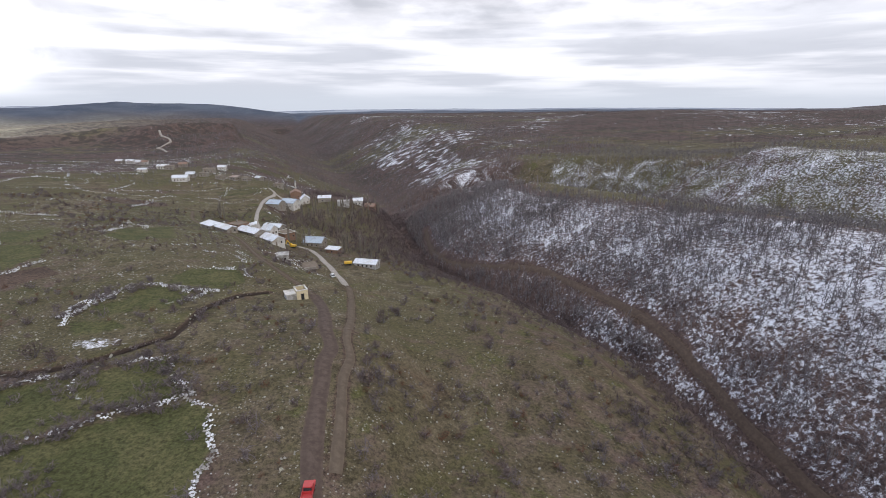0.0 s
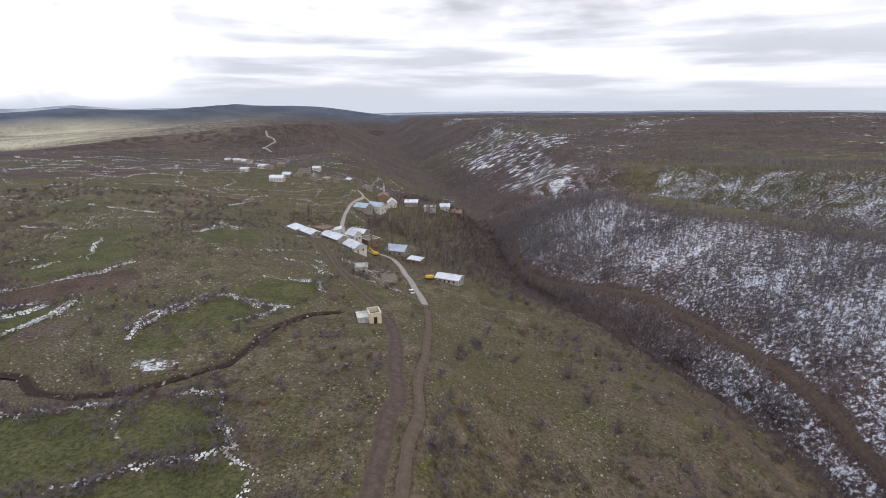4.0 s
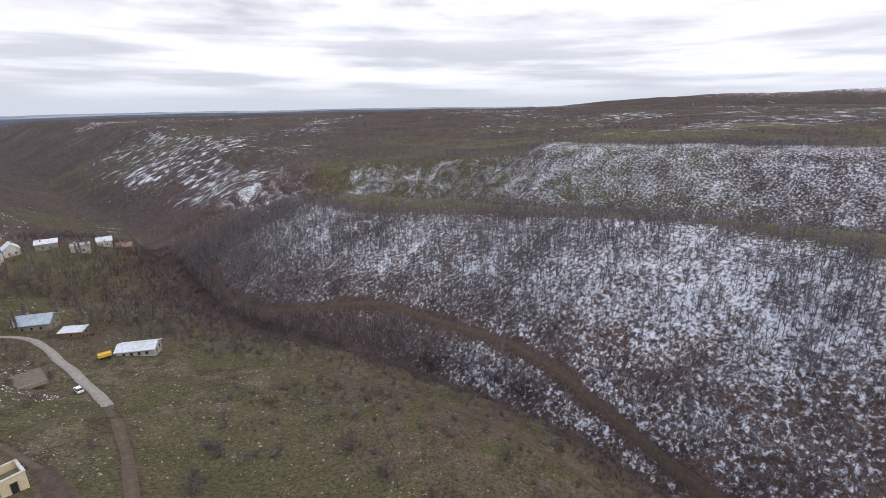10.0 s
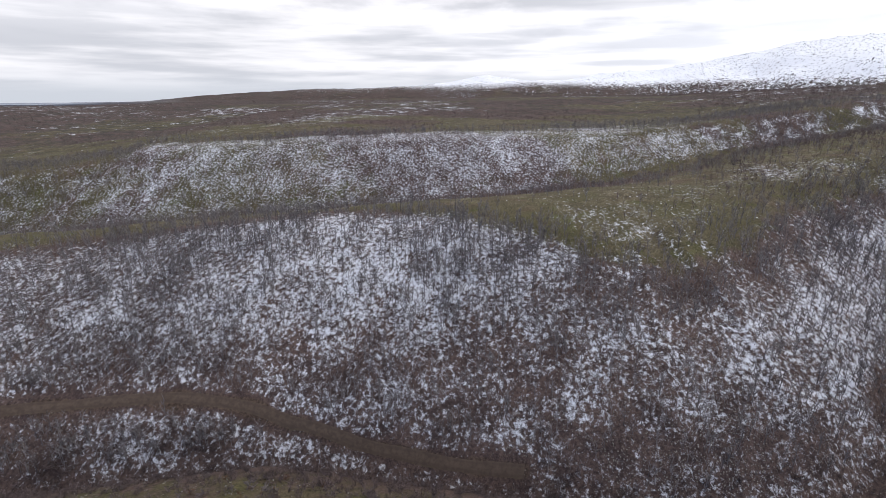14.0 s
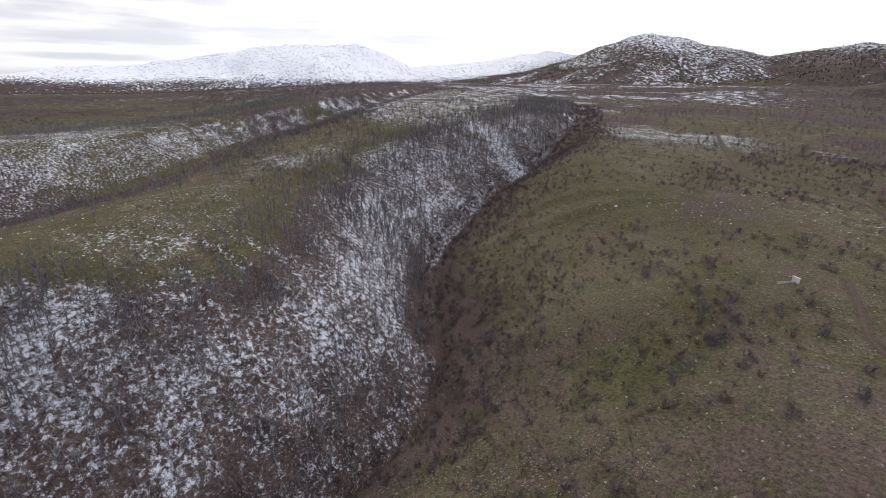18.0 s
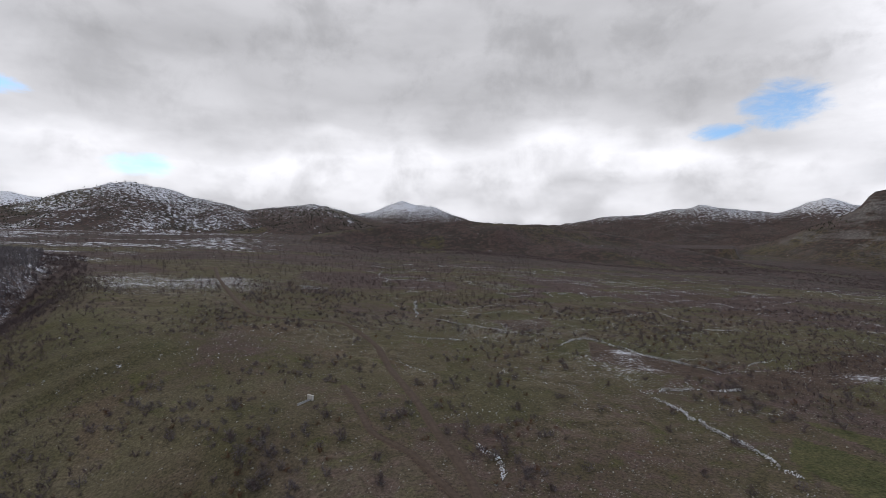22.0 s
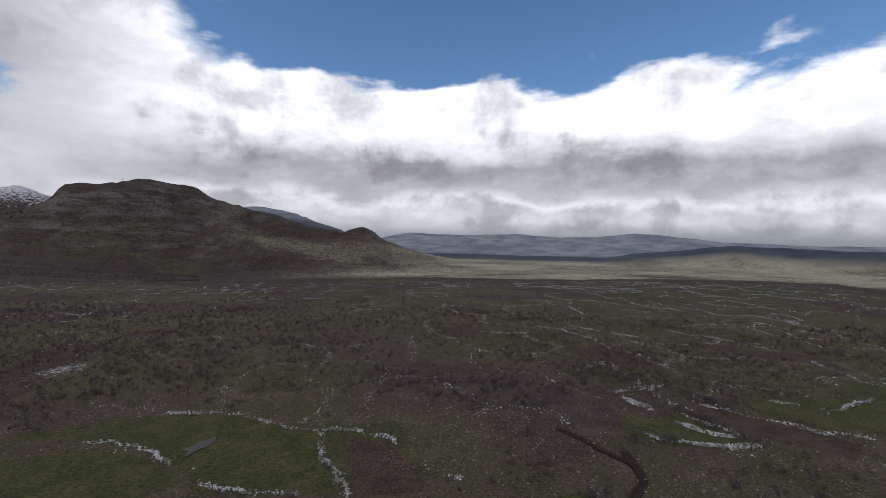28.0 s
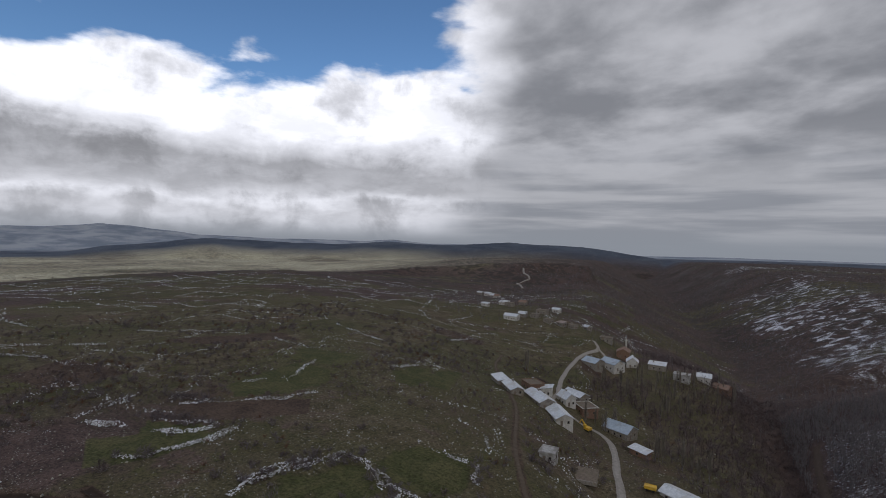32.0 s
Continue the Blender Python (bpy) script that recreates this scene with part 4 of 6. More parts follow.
def blade(a, b, width, sides=1):
    """A twig from a to b: a slim triangle, or a three-sided spike."""
    a, b = np.array(a, float), np.array(b, float)
    way = b - a
    way /= np.linalg.norm(way) + 1e-9
    u = np.cross(way, rng.normal(size=3))
    u /= np.linalg.norm(u) + 1e-9
    if sides == 1:
        return [[a - u * width / 2, a + u * width / 2, b]]
    v = np.cross(way, u)
    ring = [a + width / 2 * (u * math.cos(k * 2.094) + v * math.sin(k * 2.094)) for k in range(3)]
    return [[ring[k], ring[(k + 1) % 3], b] for k in range(3)]


def bare_tree(limbs, twigs, spread, thick=0.04, crown=0.25, fine=0.022):
    """One unit-high leafless tree as triangles."""
    top = np.array([rng.normal() * 0.05, rng.normal() * 0.05, 1.0])
    out = blade((0, 0, -0.05), top, thick, 3)
    ends = []
    for _ in range(limbs):
        z = rng.uniform(crown, 0.85)
        a = rng.uniform(0, 2 * math.pi)
        reach = spread * (1.15 - z) * rng.uniform(0.7, 1.2)
        start = top * z
        end = start + np.array([math.cos(a) * reach, math.sin(a) * reach, reach * rng.uniform(0.7, 1.6)])
        out += blade(start, end, thick * 0.7, 1)
        ends.append((start, end))
    for _ in range(twigs):
        s, e = ends[rng.integers(len(ends))]
        p = s + (e - s) * rng.uniform(0.3, 1.0)
        out += blade(p, p + rng.normal(size=3) * spread * 0.30 + np.array([0, 0, spread * 0.2]), fine)
    return np.array(out)


def shrub(stems, twigs, thick=0.06):
    """One leafless bush about one unit wide and 0.8 high."""
    out, ends = [], []
    for _ in range(stems):
        a, lean = rng.uniform(0, 2 * math.pi), rng.uniform(0.1, 1.0)
        base = np.array([math.cos(a), math.sin(a), 0]) * rng.uniform(0, 0.18) - np.array([0, 0, 0.04])
        end = np.array([math.cos(a) * lean * 0.6, math.sin(a) * lean * 0.6, rng.uniform(0.4, 0.7) * (1.15 - 0.6 * lean)])
        out += blade(base, end, thick * 0.8, 3 if stems > 6 else 1)
        ends.append((base, end))
    for _ in range(twigs):
        s, e = ends[rng.integers(len(ends))]
        p = s + (e - s) * rng.uniform(0.35, 1.0)
        out += blade(p, p + rng.normal(size=3) * 0.20 + np.array([0, 0, 0.06]), thick * 0.9)
    return np.array(out)


def stone_shape():
    """One rough stone of eight faces."""
    v = np.array([(1, 0, 0), (0, 1, 0), (-1, 0, 0), (0, -1, 0), (0, 0, 0.75), (0, 0, -0.5)]) * 0.5
    v = v + rng.normal(size=v.shape) * 0.11
    return np.array([[v[i], v[(i + 1) % 4], v[4]] for i in range(4)] + [[v[(i + 1) % 4], v[i], v[5]] for i in range(4)])


def scatter(shapes, x, y, size, z=None, lean=0.0, tall=None):
    """All copies of some shapes at those places, as one array of triangles."""
    z = ground_z(x, y) if z is None else z
    turn = rng.uniform(0, 2 * math.pi, len(x))
    pick = rng.integers(len(shapes), size=len(x))
    tall = size if tall is None else tall
    out = []
    for k, shape in enumerate(shapes):
        w = pick == k
        if not w.any():
            continue
        c, s = np.cos(turn[w])[:, None, None], np.sin(turn[w])[:, None, None]
        sx = size[w][:, None, None]
        px, py, pz = shape[..., 0][None], shape[..., 1][None], shape[..., 2][None]
        out.append(np.stack([(px * c - py * s) * sx + x[w][:, None, None], (px * s + py * c) * sx + y[w][:, None, None], pz * tall[w][:, None, None] + z[w][:, None, None]], -1).reshape(-1, 3, 3))
    return np.concatenate(out)


def polar(count, near, far, start, end):
    """Places spread evenly by bearing and by the logarithm of distance."""
    r = np.exp(rng.uniform(math.log(near), math.log(far), count))
    a = np.radians(rng.uniform(start, end, count))
    return CENTRE[0] - np.sin(a) * r, CENTRE[1] + np.cos(a) * r, r


def clear_of(x, y, gap=3.0):
    """True where no road, field or house stands."""
    ok = np.ones(x.shape, bool)
    for line in ROADS:
        ok &= from_line(x, y, line) > gap
    for points in FIELDS + PLOTS:
        ok &= ~in_polygon(x, y, points)
    return ok & ~((np.hypot(x - -32.3, y - 86.8) < 6) | (np.hypot(x + 24, y - 151) < 9) | (np.hypot(x + 53, y - 191) < 10) | ((np.abs(x + 80) < 22) & (np.abs(y - 185) < 20)) | (np.hypot(x + 91, y - 268) < 15))


def stuff(name, tris, mat, label, category):
    return tagged(new(name, soup(name, tris, mat)), label, category, kind="stuff")


SLOPE_TREES = [bare_tree(7, 22, 0.40, 0.060, 0.22, 0.032) for _ in range(6)]
FAR_TREES = [bare_tree(5, 13, 0.48, 0.045, 0.2, 0.034) for _ in range(5)]
BUSHES = [shrub(8, 62, 0.046) for _ in range(6)]
LOW_BUSHES = [shrub(6, 20, 0.06) for _ in range(6)]
FAR_BUSHES = [shrub(4, 9, 0.09) for _ in range(6)]
STONES = [stone_shape() for _ in range(8)]


def woods():
    # Bare wood on the snowy side of the near gorge.
    x, y = rng.uniform(-45, 330, 130000), rng.uniform(-330, 330, 130000)
    d, bed, side = along(NEAR_BED, x, y)
    keep = (side < 0) & (d > 4) & (d < 120) & (from_line(x, y, SPUR_ROAD) > 3) & (rng.uniform(size=len(x)) < np.clip((60 + 18 * np.clip((y - 20) / 50, 0, 1) - d) / 18, 0.04, 1) * np.where(y < 40, 0.6, 1.0) * (0.65 + 0.6 * fbm(x, y, 30, 3, 81)))
    x, y = x[keep][:17000], y[keep][:17000]
    h = rng.uniform(2.2, 5.2, len(x))
    stuff("bare_woodland", scatter(SLOPE_TREES, x, y, h * 0.9, tall=h), BARK, "leafless grey young trees on a snowy slope", "woodland")
    # The hillside across the back gorge.
    x, y = rng.uniform(120, 480, 50000), rng.uniform(-260, 400, 50000)
    d, bed, side = along(BACK_BED, x, y)
    keep = (d < 75) & (rng.uniform(size=len(x)) < np.where(side < 0, 0.85, 0.22) * (0.7 + 0.7 * fbm(x, y, 45, 3, 82)))
    x, y = x[keep][:11500], y[keep][:11500]
    h = rng.uniform(2.2, 4.6, len(x))
    stuff("hillside_woodland", scatter(FAR_TREES, x, y, h, tall=h), BARK, "leafless scrub wood on a snowy hillside", "woodland")
    # Both sides of the main gorge and the flank below the plateau.
    x, y = rng.uniform(-420, 320, 60000), rng.uniform(280, 1300, 60000)
    d, bed, side = along(MAIN_BED, x, y)
    keep = (d < 260) & (rng.uniform(size=len(x)) < np.where(side < 0, 0.5, 0.22) * (0.8 + 0.8 * fbm(x, y, 70, 3, 83)) * np.clip(700 / (y + 200), 0.3, 1))
    x, y = x[keep][:14000], y[keep][:14000]
    h = rng.uniform(2.5, 5.0, len(x))
    stuff("gorge_woodland", scatter(FAR_TREES, x, y, h, tall=h), BARK, "dark leafless wood on the sides of a deep gorge", "woodland")
    # Thick brush along the stream.
    x, y = rng.uniform(-70, 330, 40000), rng.uniform(-330, 420, 40000)
    d, bed, side = along(NEAR_BED, x, y)
    keep = (d < np.where(side > 0, 20, 6)) & (rng.uniform(size=len(x)) < np.clip(1.2 - d / 24, 0, 1)) & clear_of(x, y, 2.0)
    x, y = x[keep][:3400], y[keep][:3400]
    stuff("stream_brush", scatter(BUSHES, x, y, rng.uniform(1.4, 3.2, len(x))), TWIGS, "dense brown leafless brush along a stream", "brush")
    # Lower brush up the open side of the gorge.
    x, y = rng.uniform(-90, 260, 60000), rng.uniform(-240, 330, 60000)
    d, bed, side = along(NEAR_BED, x, y)
    keep = (side > 0) & (d > 12) & (d < 62) & clear_of(x, y, 2.0) & (fbm(x, y, 26, 3, 80) * 0.9 + rng.uniform(-0.5, 0.5, len(x)) > (d - 34) / 26)
    x, y = x[keep][:7000], y[keep][:7000]
    stuff("slope_brush", scatter(LOW_BUSHES, x, y, rng.uniform(1.0, 2.6, len(x))), TWIGS, "low purple-brown brush down a gorge side", "brush")


def scrub():
    # The plateau to the north-east.
    x, y, r = polar(40000, 300, 2600, -112, 14)
    d = np.minimum(along(BACK_BED, x, y)[0], along(MAIN_BED, x, y)[0])
    keep = (d > 60) & (2.2 * scrub_bands(x, y) + rng.uniform(-0.5, 0.5, len(x)) > 0.0)
    x, y, r = x[keep][:16000], y[keep][:16000], r[keep][:16000]
    w = rng.uniform(1.8, 3.6, len(x)) * np.clip(r / 700, 1, 2.2)
    stuff("plateau_scrub", scatter(FAR_BUSHES, x, y, w, tall=w * 0.66), TWIGS, "scattered brown scrub on a bare plateau", "scrub")
    # The slopes to the south.
    x, y, r = polar(44000, 190, 2600, -262, -100)
    keep = (fbm(x, y, 110, 4, 85) + rng.uniform(-0.5, 0.5, len(x)) > -0.02) & clear_of(x, y) & (along(NEAR_BED, x, y)[0] > 12)
    x, y, r = x[keep][:16000], y[keep][:16000], r[keep][:16000]
    w = rng.uniform(1.6, 3.4, len(x)) * np.clip(r / 600, 1, 2.4)
    stuff("hill_scrub", scatter(FAR_BUSHES, x, y, w, tall=w * 0.66), TWIGS, "brown scrub oak on rising hills", "scrub")
    # Scattered oaks on the near southern slopes.
    x, y, r = polar(26000, 170, 1000, -190, -98)
    d, bed, side = along(NEAR_BED, x, y)
    keep = (fbm(x, y, 60, 4, 79) + rng.uniform(-0.5, 0.5, len(x)) > 0.04) & clear_of(x, y) & (d > 10) & ((side < 0) | (r > 260))
    x, y, r = x[keep][:7000], y[keep][:7000], r[keep][:7000]
    h = rng.uniform(1.6, 3.4, len(x)) * np.clip(r / 500, 1, 1.7)
    stuff("slope_oaks", scatter(FAR_TREES, x, y, h * 1.2, tall=h), TWIGS, "small dark leafless oaks scattered over slopes", "trees")
    # Single dark oaks on the crest of the spur and over its back.
    x, y = rng.uniform(60, 330, 9000), rng.uniform(-220, 240, 9000)
    d, bed, side = along(NEAR_BED, x, y)
    back, bed, across = along(BACK_BED, x, y)
    keep = (side < 0) & (d > 48) & (across > 0) & (back > 14) & (fbm(x, y, 40, 3, 66) + rng.uniform(-0.5, 0.5, len(x)) > 0.0)
    x, y = x[keep][:1900], y[keep][:1900]
    h = rng.uniform(1.4, 3.2, len(x))
    stuff("crest_oaks", scatter(FAR_TREES, x, y, h * 1.25, tall=h), TWIGS, "single dark leafless oaks on grass with snow flecks", "trees")
    # The fields and slopes to the west and north.
    x, y, r = polar(60000, 130, 1300, 14, 150)
    keep = (np.where(r > 300, 2.0 * scrub_bands(x, y), fbm(x, y, 55, 4, 86)) + rng.uniform(-0.5, 0.5, len(x)) > 0.02) & clear_of(x, y)
    x, y, r = x[keep][:13000], y[keep][:13000], r[keep][:13000]
    w = rng.uniform(1.2, 2.8, len(x)) * np.clip(r / 600, 1, 2.0)
    stuff("terrace_scrub", scatter(FAR_BUSHES, x, y, w, tall=w * 0.66), TWIGS, "low leafless bushes among terraced fields", "scrub")
    # Dark oak wood on the long ridge to the south-west.
    x, y, r = polar(16000, 740, 1300, 126, 192)
    keep = fbm(x, y, 90, 4, 84) + rng.uniform(-0.5, 0.5, len(x)) > -0.15
    x, y = x[keep][:9000], y[keep][:9000]
    w = rng.uniform(3.0, 6.0, len(x))
    stuff("ridge_oaks", scatter(FAR_BUSHES, x, y, w, tall=w * 0.66), TWIGS, "dark leafless oak wood on a long ridge", "woodland")
    # Near bushes on the ridge.
    x, y = rng.uniform(-260, 110, 36000), rng.uniform(-260, 230, 36000)
    d, bed, side = along(NEAR_BED, x, y)
    keep = (side > 0) & (d > 14) & clear_of(x, y, 2.6) & (fbm(x, y, 24, 3, 87) * 0.9 + rng.uniform(-0.6, 0.6, len(x)) > 0.40)
    x, y = x[keep][:6500], y[keep][:6500]
    size = rng.uniform(0.9, 2.6, len(x))
    draw = rng.uniform(size=len(x))
    rusty, grey = draw < 0.22, draw > 0.50
    brown = ~rusty & ~grey
    stuff("ridge_bushes", scatter(BUSHES, x[brown], y[brown], size[brown]), TWIGS, "grey-brown leafless bushes on stony grass", "bushes")
    stuff("rusty_bushes", scatter(BUSHES, x[rusty], y[rusty], size[rusty] * 0.8), RUST, "low bushes with rusty dead leaves", "bushes")
    stuff("grey_bushes", scatter(BUSHES, x[grey], y[grey], size[grey] * 1.15), HEDGE, "purple-grey leafless bushes on stony grass", "bushes")
    # Dark trees dotted over the snowy hills.
    x, y, r = polar(26000, 1500, 3300, -232, -98)
    z = ground_z(x, y)
    keep = (z > 70) & (fbm(x, y, 160, 4, 88) > -0.1)
    x, y, z = x[keep][:11000], y[keep][:11000], z[keep][:11000]
    cone = [np.array([[(-0.3, -0.2, 0), (0.3, -0.2, 0), (0, 0, 1)], [(0.3, -0.2, 0), (0, 0.35, 0), (0, 0, 1)], [(0, 0.35, 0), (-0.3, -0.2, 0), (0, 0, 1)]])]
    h = rng.uniform(3.5, 7, len(x))
    stuff("hill_trees", scatter(cone, x, y, h * 0.9, z, tall=h), CONIFER, "dark trees dotted over snowy hills", "trees")


def village_grove():
    x, y = rng.uniform(-125, 5, 6000), rng.uniform(165, 345, 6000)
    d, bed, side = along(NEAR_BED, x, y)
    keep = clear_of(x, y, 3.5) & (d > 6) & (d < 75) & (fbm(x, y, 35, 3, 89) + rng.uniform(-0.4, 0.4, len(x)) > 0.0) & (side > 0)
    x, y = x[keep][:900], y[keep][:900]
    h = rng.uniform(1.8, 4.6, len(x))
    stuff("village_grove", scatter(SLOPE_TREES, x, y, h * 1.6, tall=h), TWIGS, "leafless orchard trees and brush below the village", "grove")


def field_stones():
    x, y = rng.uniform(-175, 120, 130000), rng.uniform(-200, 210, 130000)
    d, bed, side = along(NEAR_BED, x, y)
    keep = (side > 0) & (d > 12) & clear_of(x, y, 1.8) & (fbm(x, y, 60, 4, 91) + rng.uniform(-0.7, 0.7, len(x)) > 0.05)
    x, y = x[keep][:26000], y[keep][:26000]
    size = 0.18 + 0.5 * rng.uniform(size=len(x)) ** 3
    stuff("field_stones", scatter(STONES, x, y, size), STONE, "pale stones strewn over rough grass", "stones")
    x, y, r = polar(16000, 170, 700, -262, 95)
    d, bed, side = along(NEAR_BED, x, y)
    keep = clear_of(x, y, 2.0) & (fbm(x, y, 90, 4, 92) + rng.uniform(-0.6, 0.6, len(x)) > 0.1)
    x, y, r = x[keep][:8000], y[keep][:8000], r[keep][:8000]
    size = (0.4 + 0.9 * rng.uniform(size=len(x)) ** 3) * np.clip(r / 300, 1, 1.8)
    stuff("far_stones", scatter(STONES, x, y, size), STONE, "pale rocks lying on distant slopes", "stones")


SNOW = material("old_snow")
finish(SNOW[1], SNOW[1].mix(SNOW[1].ramp(SNOW[1].noise(SNOW[1].add("ShaderNodeNewGeometry").outputs["Position"], 1.5, 4, 0.6), 0.3, 0.7), rgb(0.60, 0.61, 0.63), rgb(0.78, 0.79, 0.81)), 0.8)
SNOW = SNOW[0]


def hedge_bushes():
    """Fuzzy bushes along the field walls and ditches."""
    px, py = [], []
    for line in WALLS + DITCH_WALLS:
        for (ax, ay), (bx, by) in zip(line, line[1:]):
            count = int(math.hypot(bx - ax, by - ay) * 2.4)
            q = rng.uniform(size=count)
            px.append(ax + (bx - ax) * q + rng.normal(size=count) * 1.9)
            py.append(ay + (by - ay) * q + rng.normal(size=count) * 1.9)
    x, y = np.concatenate(px), np.concatenate(py)
    keep = (fbm(x, y, 22, 3, 78) + rng.uniform(-0.25, 0.25, len(x)) > -0.06)
    x, y = x[keep][:2600], y[keep][:2600]
    stuff("hedge_bushes", scatter(BUSHES, x, y, rng.uniform(1.0, 2.7, len(x))), HEDGE, "purple-grey leafless bushes along field walls", "bushes")


def rubble_rows():
    """Tumbled rows of cleared stones between the plots, with snow lying along them."""
    rows, snow = [], []
    c, s = math.cos(0.42), math.sin(0.42)
    for i in range(-26, 22):
        for j in range(-34, 30):
            def node(a, b):
                h = (a * 7919 + b * 104729) % 9973 / 9973.0
                k = (a * 3571 + b * 15485863) % 9941 / 9941.0
                u, v = a * 27 + (h - 0.5) * 17, b * 19 + (k - 0.5) * 12
                return u * c - v * s - 40, u * s + v * c
            for other in ((i + 1, j), (i, j + 1)):
                if rng.uniform() < 0.46:
                    continue
                (ax, ay), (bx, by) = node(i, j), node(*other)
                length = math.hypot(bx - ax, by - ay)
                r = math.hypot(ax - 3, ay - 20)
                count = int(length * (2.6 if r < 220 else 1.5))
                q = np.linspace(0, 1, count)
                bend = rng.normal() * 3.0
                px = ax + (bx - ax) * q - (by - ay) / length * bend * np.sin(q * 3.14) + rng.normal(size=count) * 0.9
                py = ay + (by - ay) * q + (bx - ax) / length * bend * np.sin(q * 3.14) + rng.normal(size=count) * 0.9
                rows.append(np.stack([px, py], -1))
    p = np.concatenate(rows)
    x, y = p.T
    r = np.hypot(x - CENTRE[0], y - CENTRE[1])
    bearing = np.degrees(np.arctan2(-(x - CENTRE[0]), y - CENTRE[1])) % 360
    d, bed, side = along(NEAR_BED, x, y)
    bearing = bearing + 40 * fbm(x, y, 70, 3, 67)
    keep = (bearing > 18) & (bearing < 202) & (r > 105) & (r < 560) & (side > 0) & (d > 70) & clear_of(x, y, 2.5) & (x < 8 - 0.15 * y) & (fbm(x, y, 38, 4, 93) + rng.uniform(-0.28, 0.28, len(x)) > np.where(bearing < 85, -0.22, -0.10 + 0.08 * np.clip((r - 220) / 200, 0, 1)))
    x, y, r, bearing = x[keep], y[keep], r[keep], bearing[keep]
    size = (0.16 + 0.36 * rng.uniform(size=len(x)) ** 2) * np.clip(r / 210, 1, 1.7) * np.where(bearing < 85, 1.3, 1.0)
    stuff("rubble_rows", scatter(STONES, x, y, size), WALL_STONE, "rows of cleared field stones dusted with snow", "stones")
    white = fbm(x, y, 50, 4, 94) + rng.uniform(-0.3, 0.3, len(x)) > np.where(r < 130, 0.24, 0.06)
    x, y, r = x[white], y[white], r[white]
    x, y = x + rng.normal(size=len(x)) * 0.5, y + rng.normal(size=len(x)) * 0.5
    size = rng.uniform(0.25, 0.8, len(x)) * np.clip(r / 260, 0.55, 1.3)
    stuff("snow_in_rows", scatter(STONES, x, y, size, tall=size * 0.28), SNOW, "old snow lying along rows of stones", "snow")
    # Thin remnants on the grass above the wood and on the southern fields.
    x, y = rng.uniform(-220, 330, 60000), rng.uniform(-480, 300, 60000)
    d, bed, side = along(NEAR_BED, x, y)
    r = np.hypot(x - CENTRE[0], y - CENTRE[1])
    grass = fbm(x, y, 40, 4, 96) + rng.uniform(-0.3, 0.3, len(x))
    rim = 46.0
    spur = (side < 0) & (d > rim) & (d < rim + 90) & (grass > 0.34 + (d - rim) / 170)
    fields = (side > 0) & (x < 130) & (y < -120) & (r > 150) & (grass > 0.42) & clear_of(x, y, 2.0)
    keep = spur | fields
    x, y = x[keep][:9000], y[keep][:9000]
    size = rng.uniform(0.2, 0.8, len(x))
    stuff("snow_remnants", scatter(STONES, x, y, size, tall=size * 0.16), SNOW, "small remnants of snow on brown grass", "snow")


def dry_stone_wall(line, height=0.75, step=0.34, broken=0.0):
    pts = []
    for (ax, ay), (bx, by) in zip(line, line[1:]):
        length = math.hypot(bx - ax, by - ay)
        for s in np.arange(0, 1, step / length):
            wobble = 0.5 * math.sin(s * length * 0.35 + ax) + 0.3 * math.sin(s * length * 0.9 + ay)
            nx, ny = -(by - ay) / length, (bx - ax) / length
            pts.append((ax + (bx - ax) * s + nx * wobble, ay + (by - ay) * s + ny * wobble))
    pts = np.array(pts)
    tris = []
    gaps = fbm(pts[:, 0], pts[:, 1], 9, 3, 95)
    for level, count in ((0.12, 2), (0.45, 1), (0.70, 1)):
        for _ in range(count):
            keep = gaps + rng.uniform(-0.25, 0.25, len(pts)) > -0.30 + broken + 0.55 * level + rng.uniform(-0.15, 0.15)
            p = pts[keep] + rng.normal(size=(keep.sum(), 2)) * (0.34 if level < 0.3 else 0.16)
            if len(p):
                tris.append(scatter(STONES, p[:, 0], p[:, 1], 0.20 + 0.36 * rng.uniform(size=len(p)) ** 1.6, ground_z(p[:, 0], p[:, 1]) + level * height))
    ob = new("stone_wall", soup("stone_wall", np.concatenate(tris), WALL_STONE))
    return tagged(ob, "tumbled dry-stone field wall with old snow on it", "wall", "field walls")


woods()
scrub()
village_grove()
field_stones()
hedge_bushes()
rubble_rows()
for line in WALLS + DITCH_WALLS:
    dry_stone_wall(line, 0.7, 0.34, 0.10)
for line in SOUTH_WALLS + WEST_WALLS:
    dry_stone_wall(line, 0.9, 0.28, -0.02)
for line in TERRACE_WALLS:
    dry_stone_wall(line, 0.9, 0.42, 0.06)


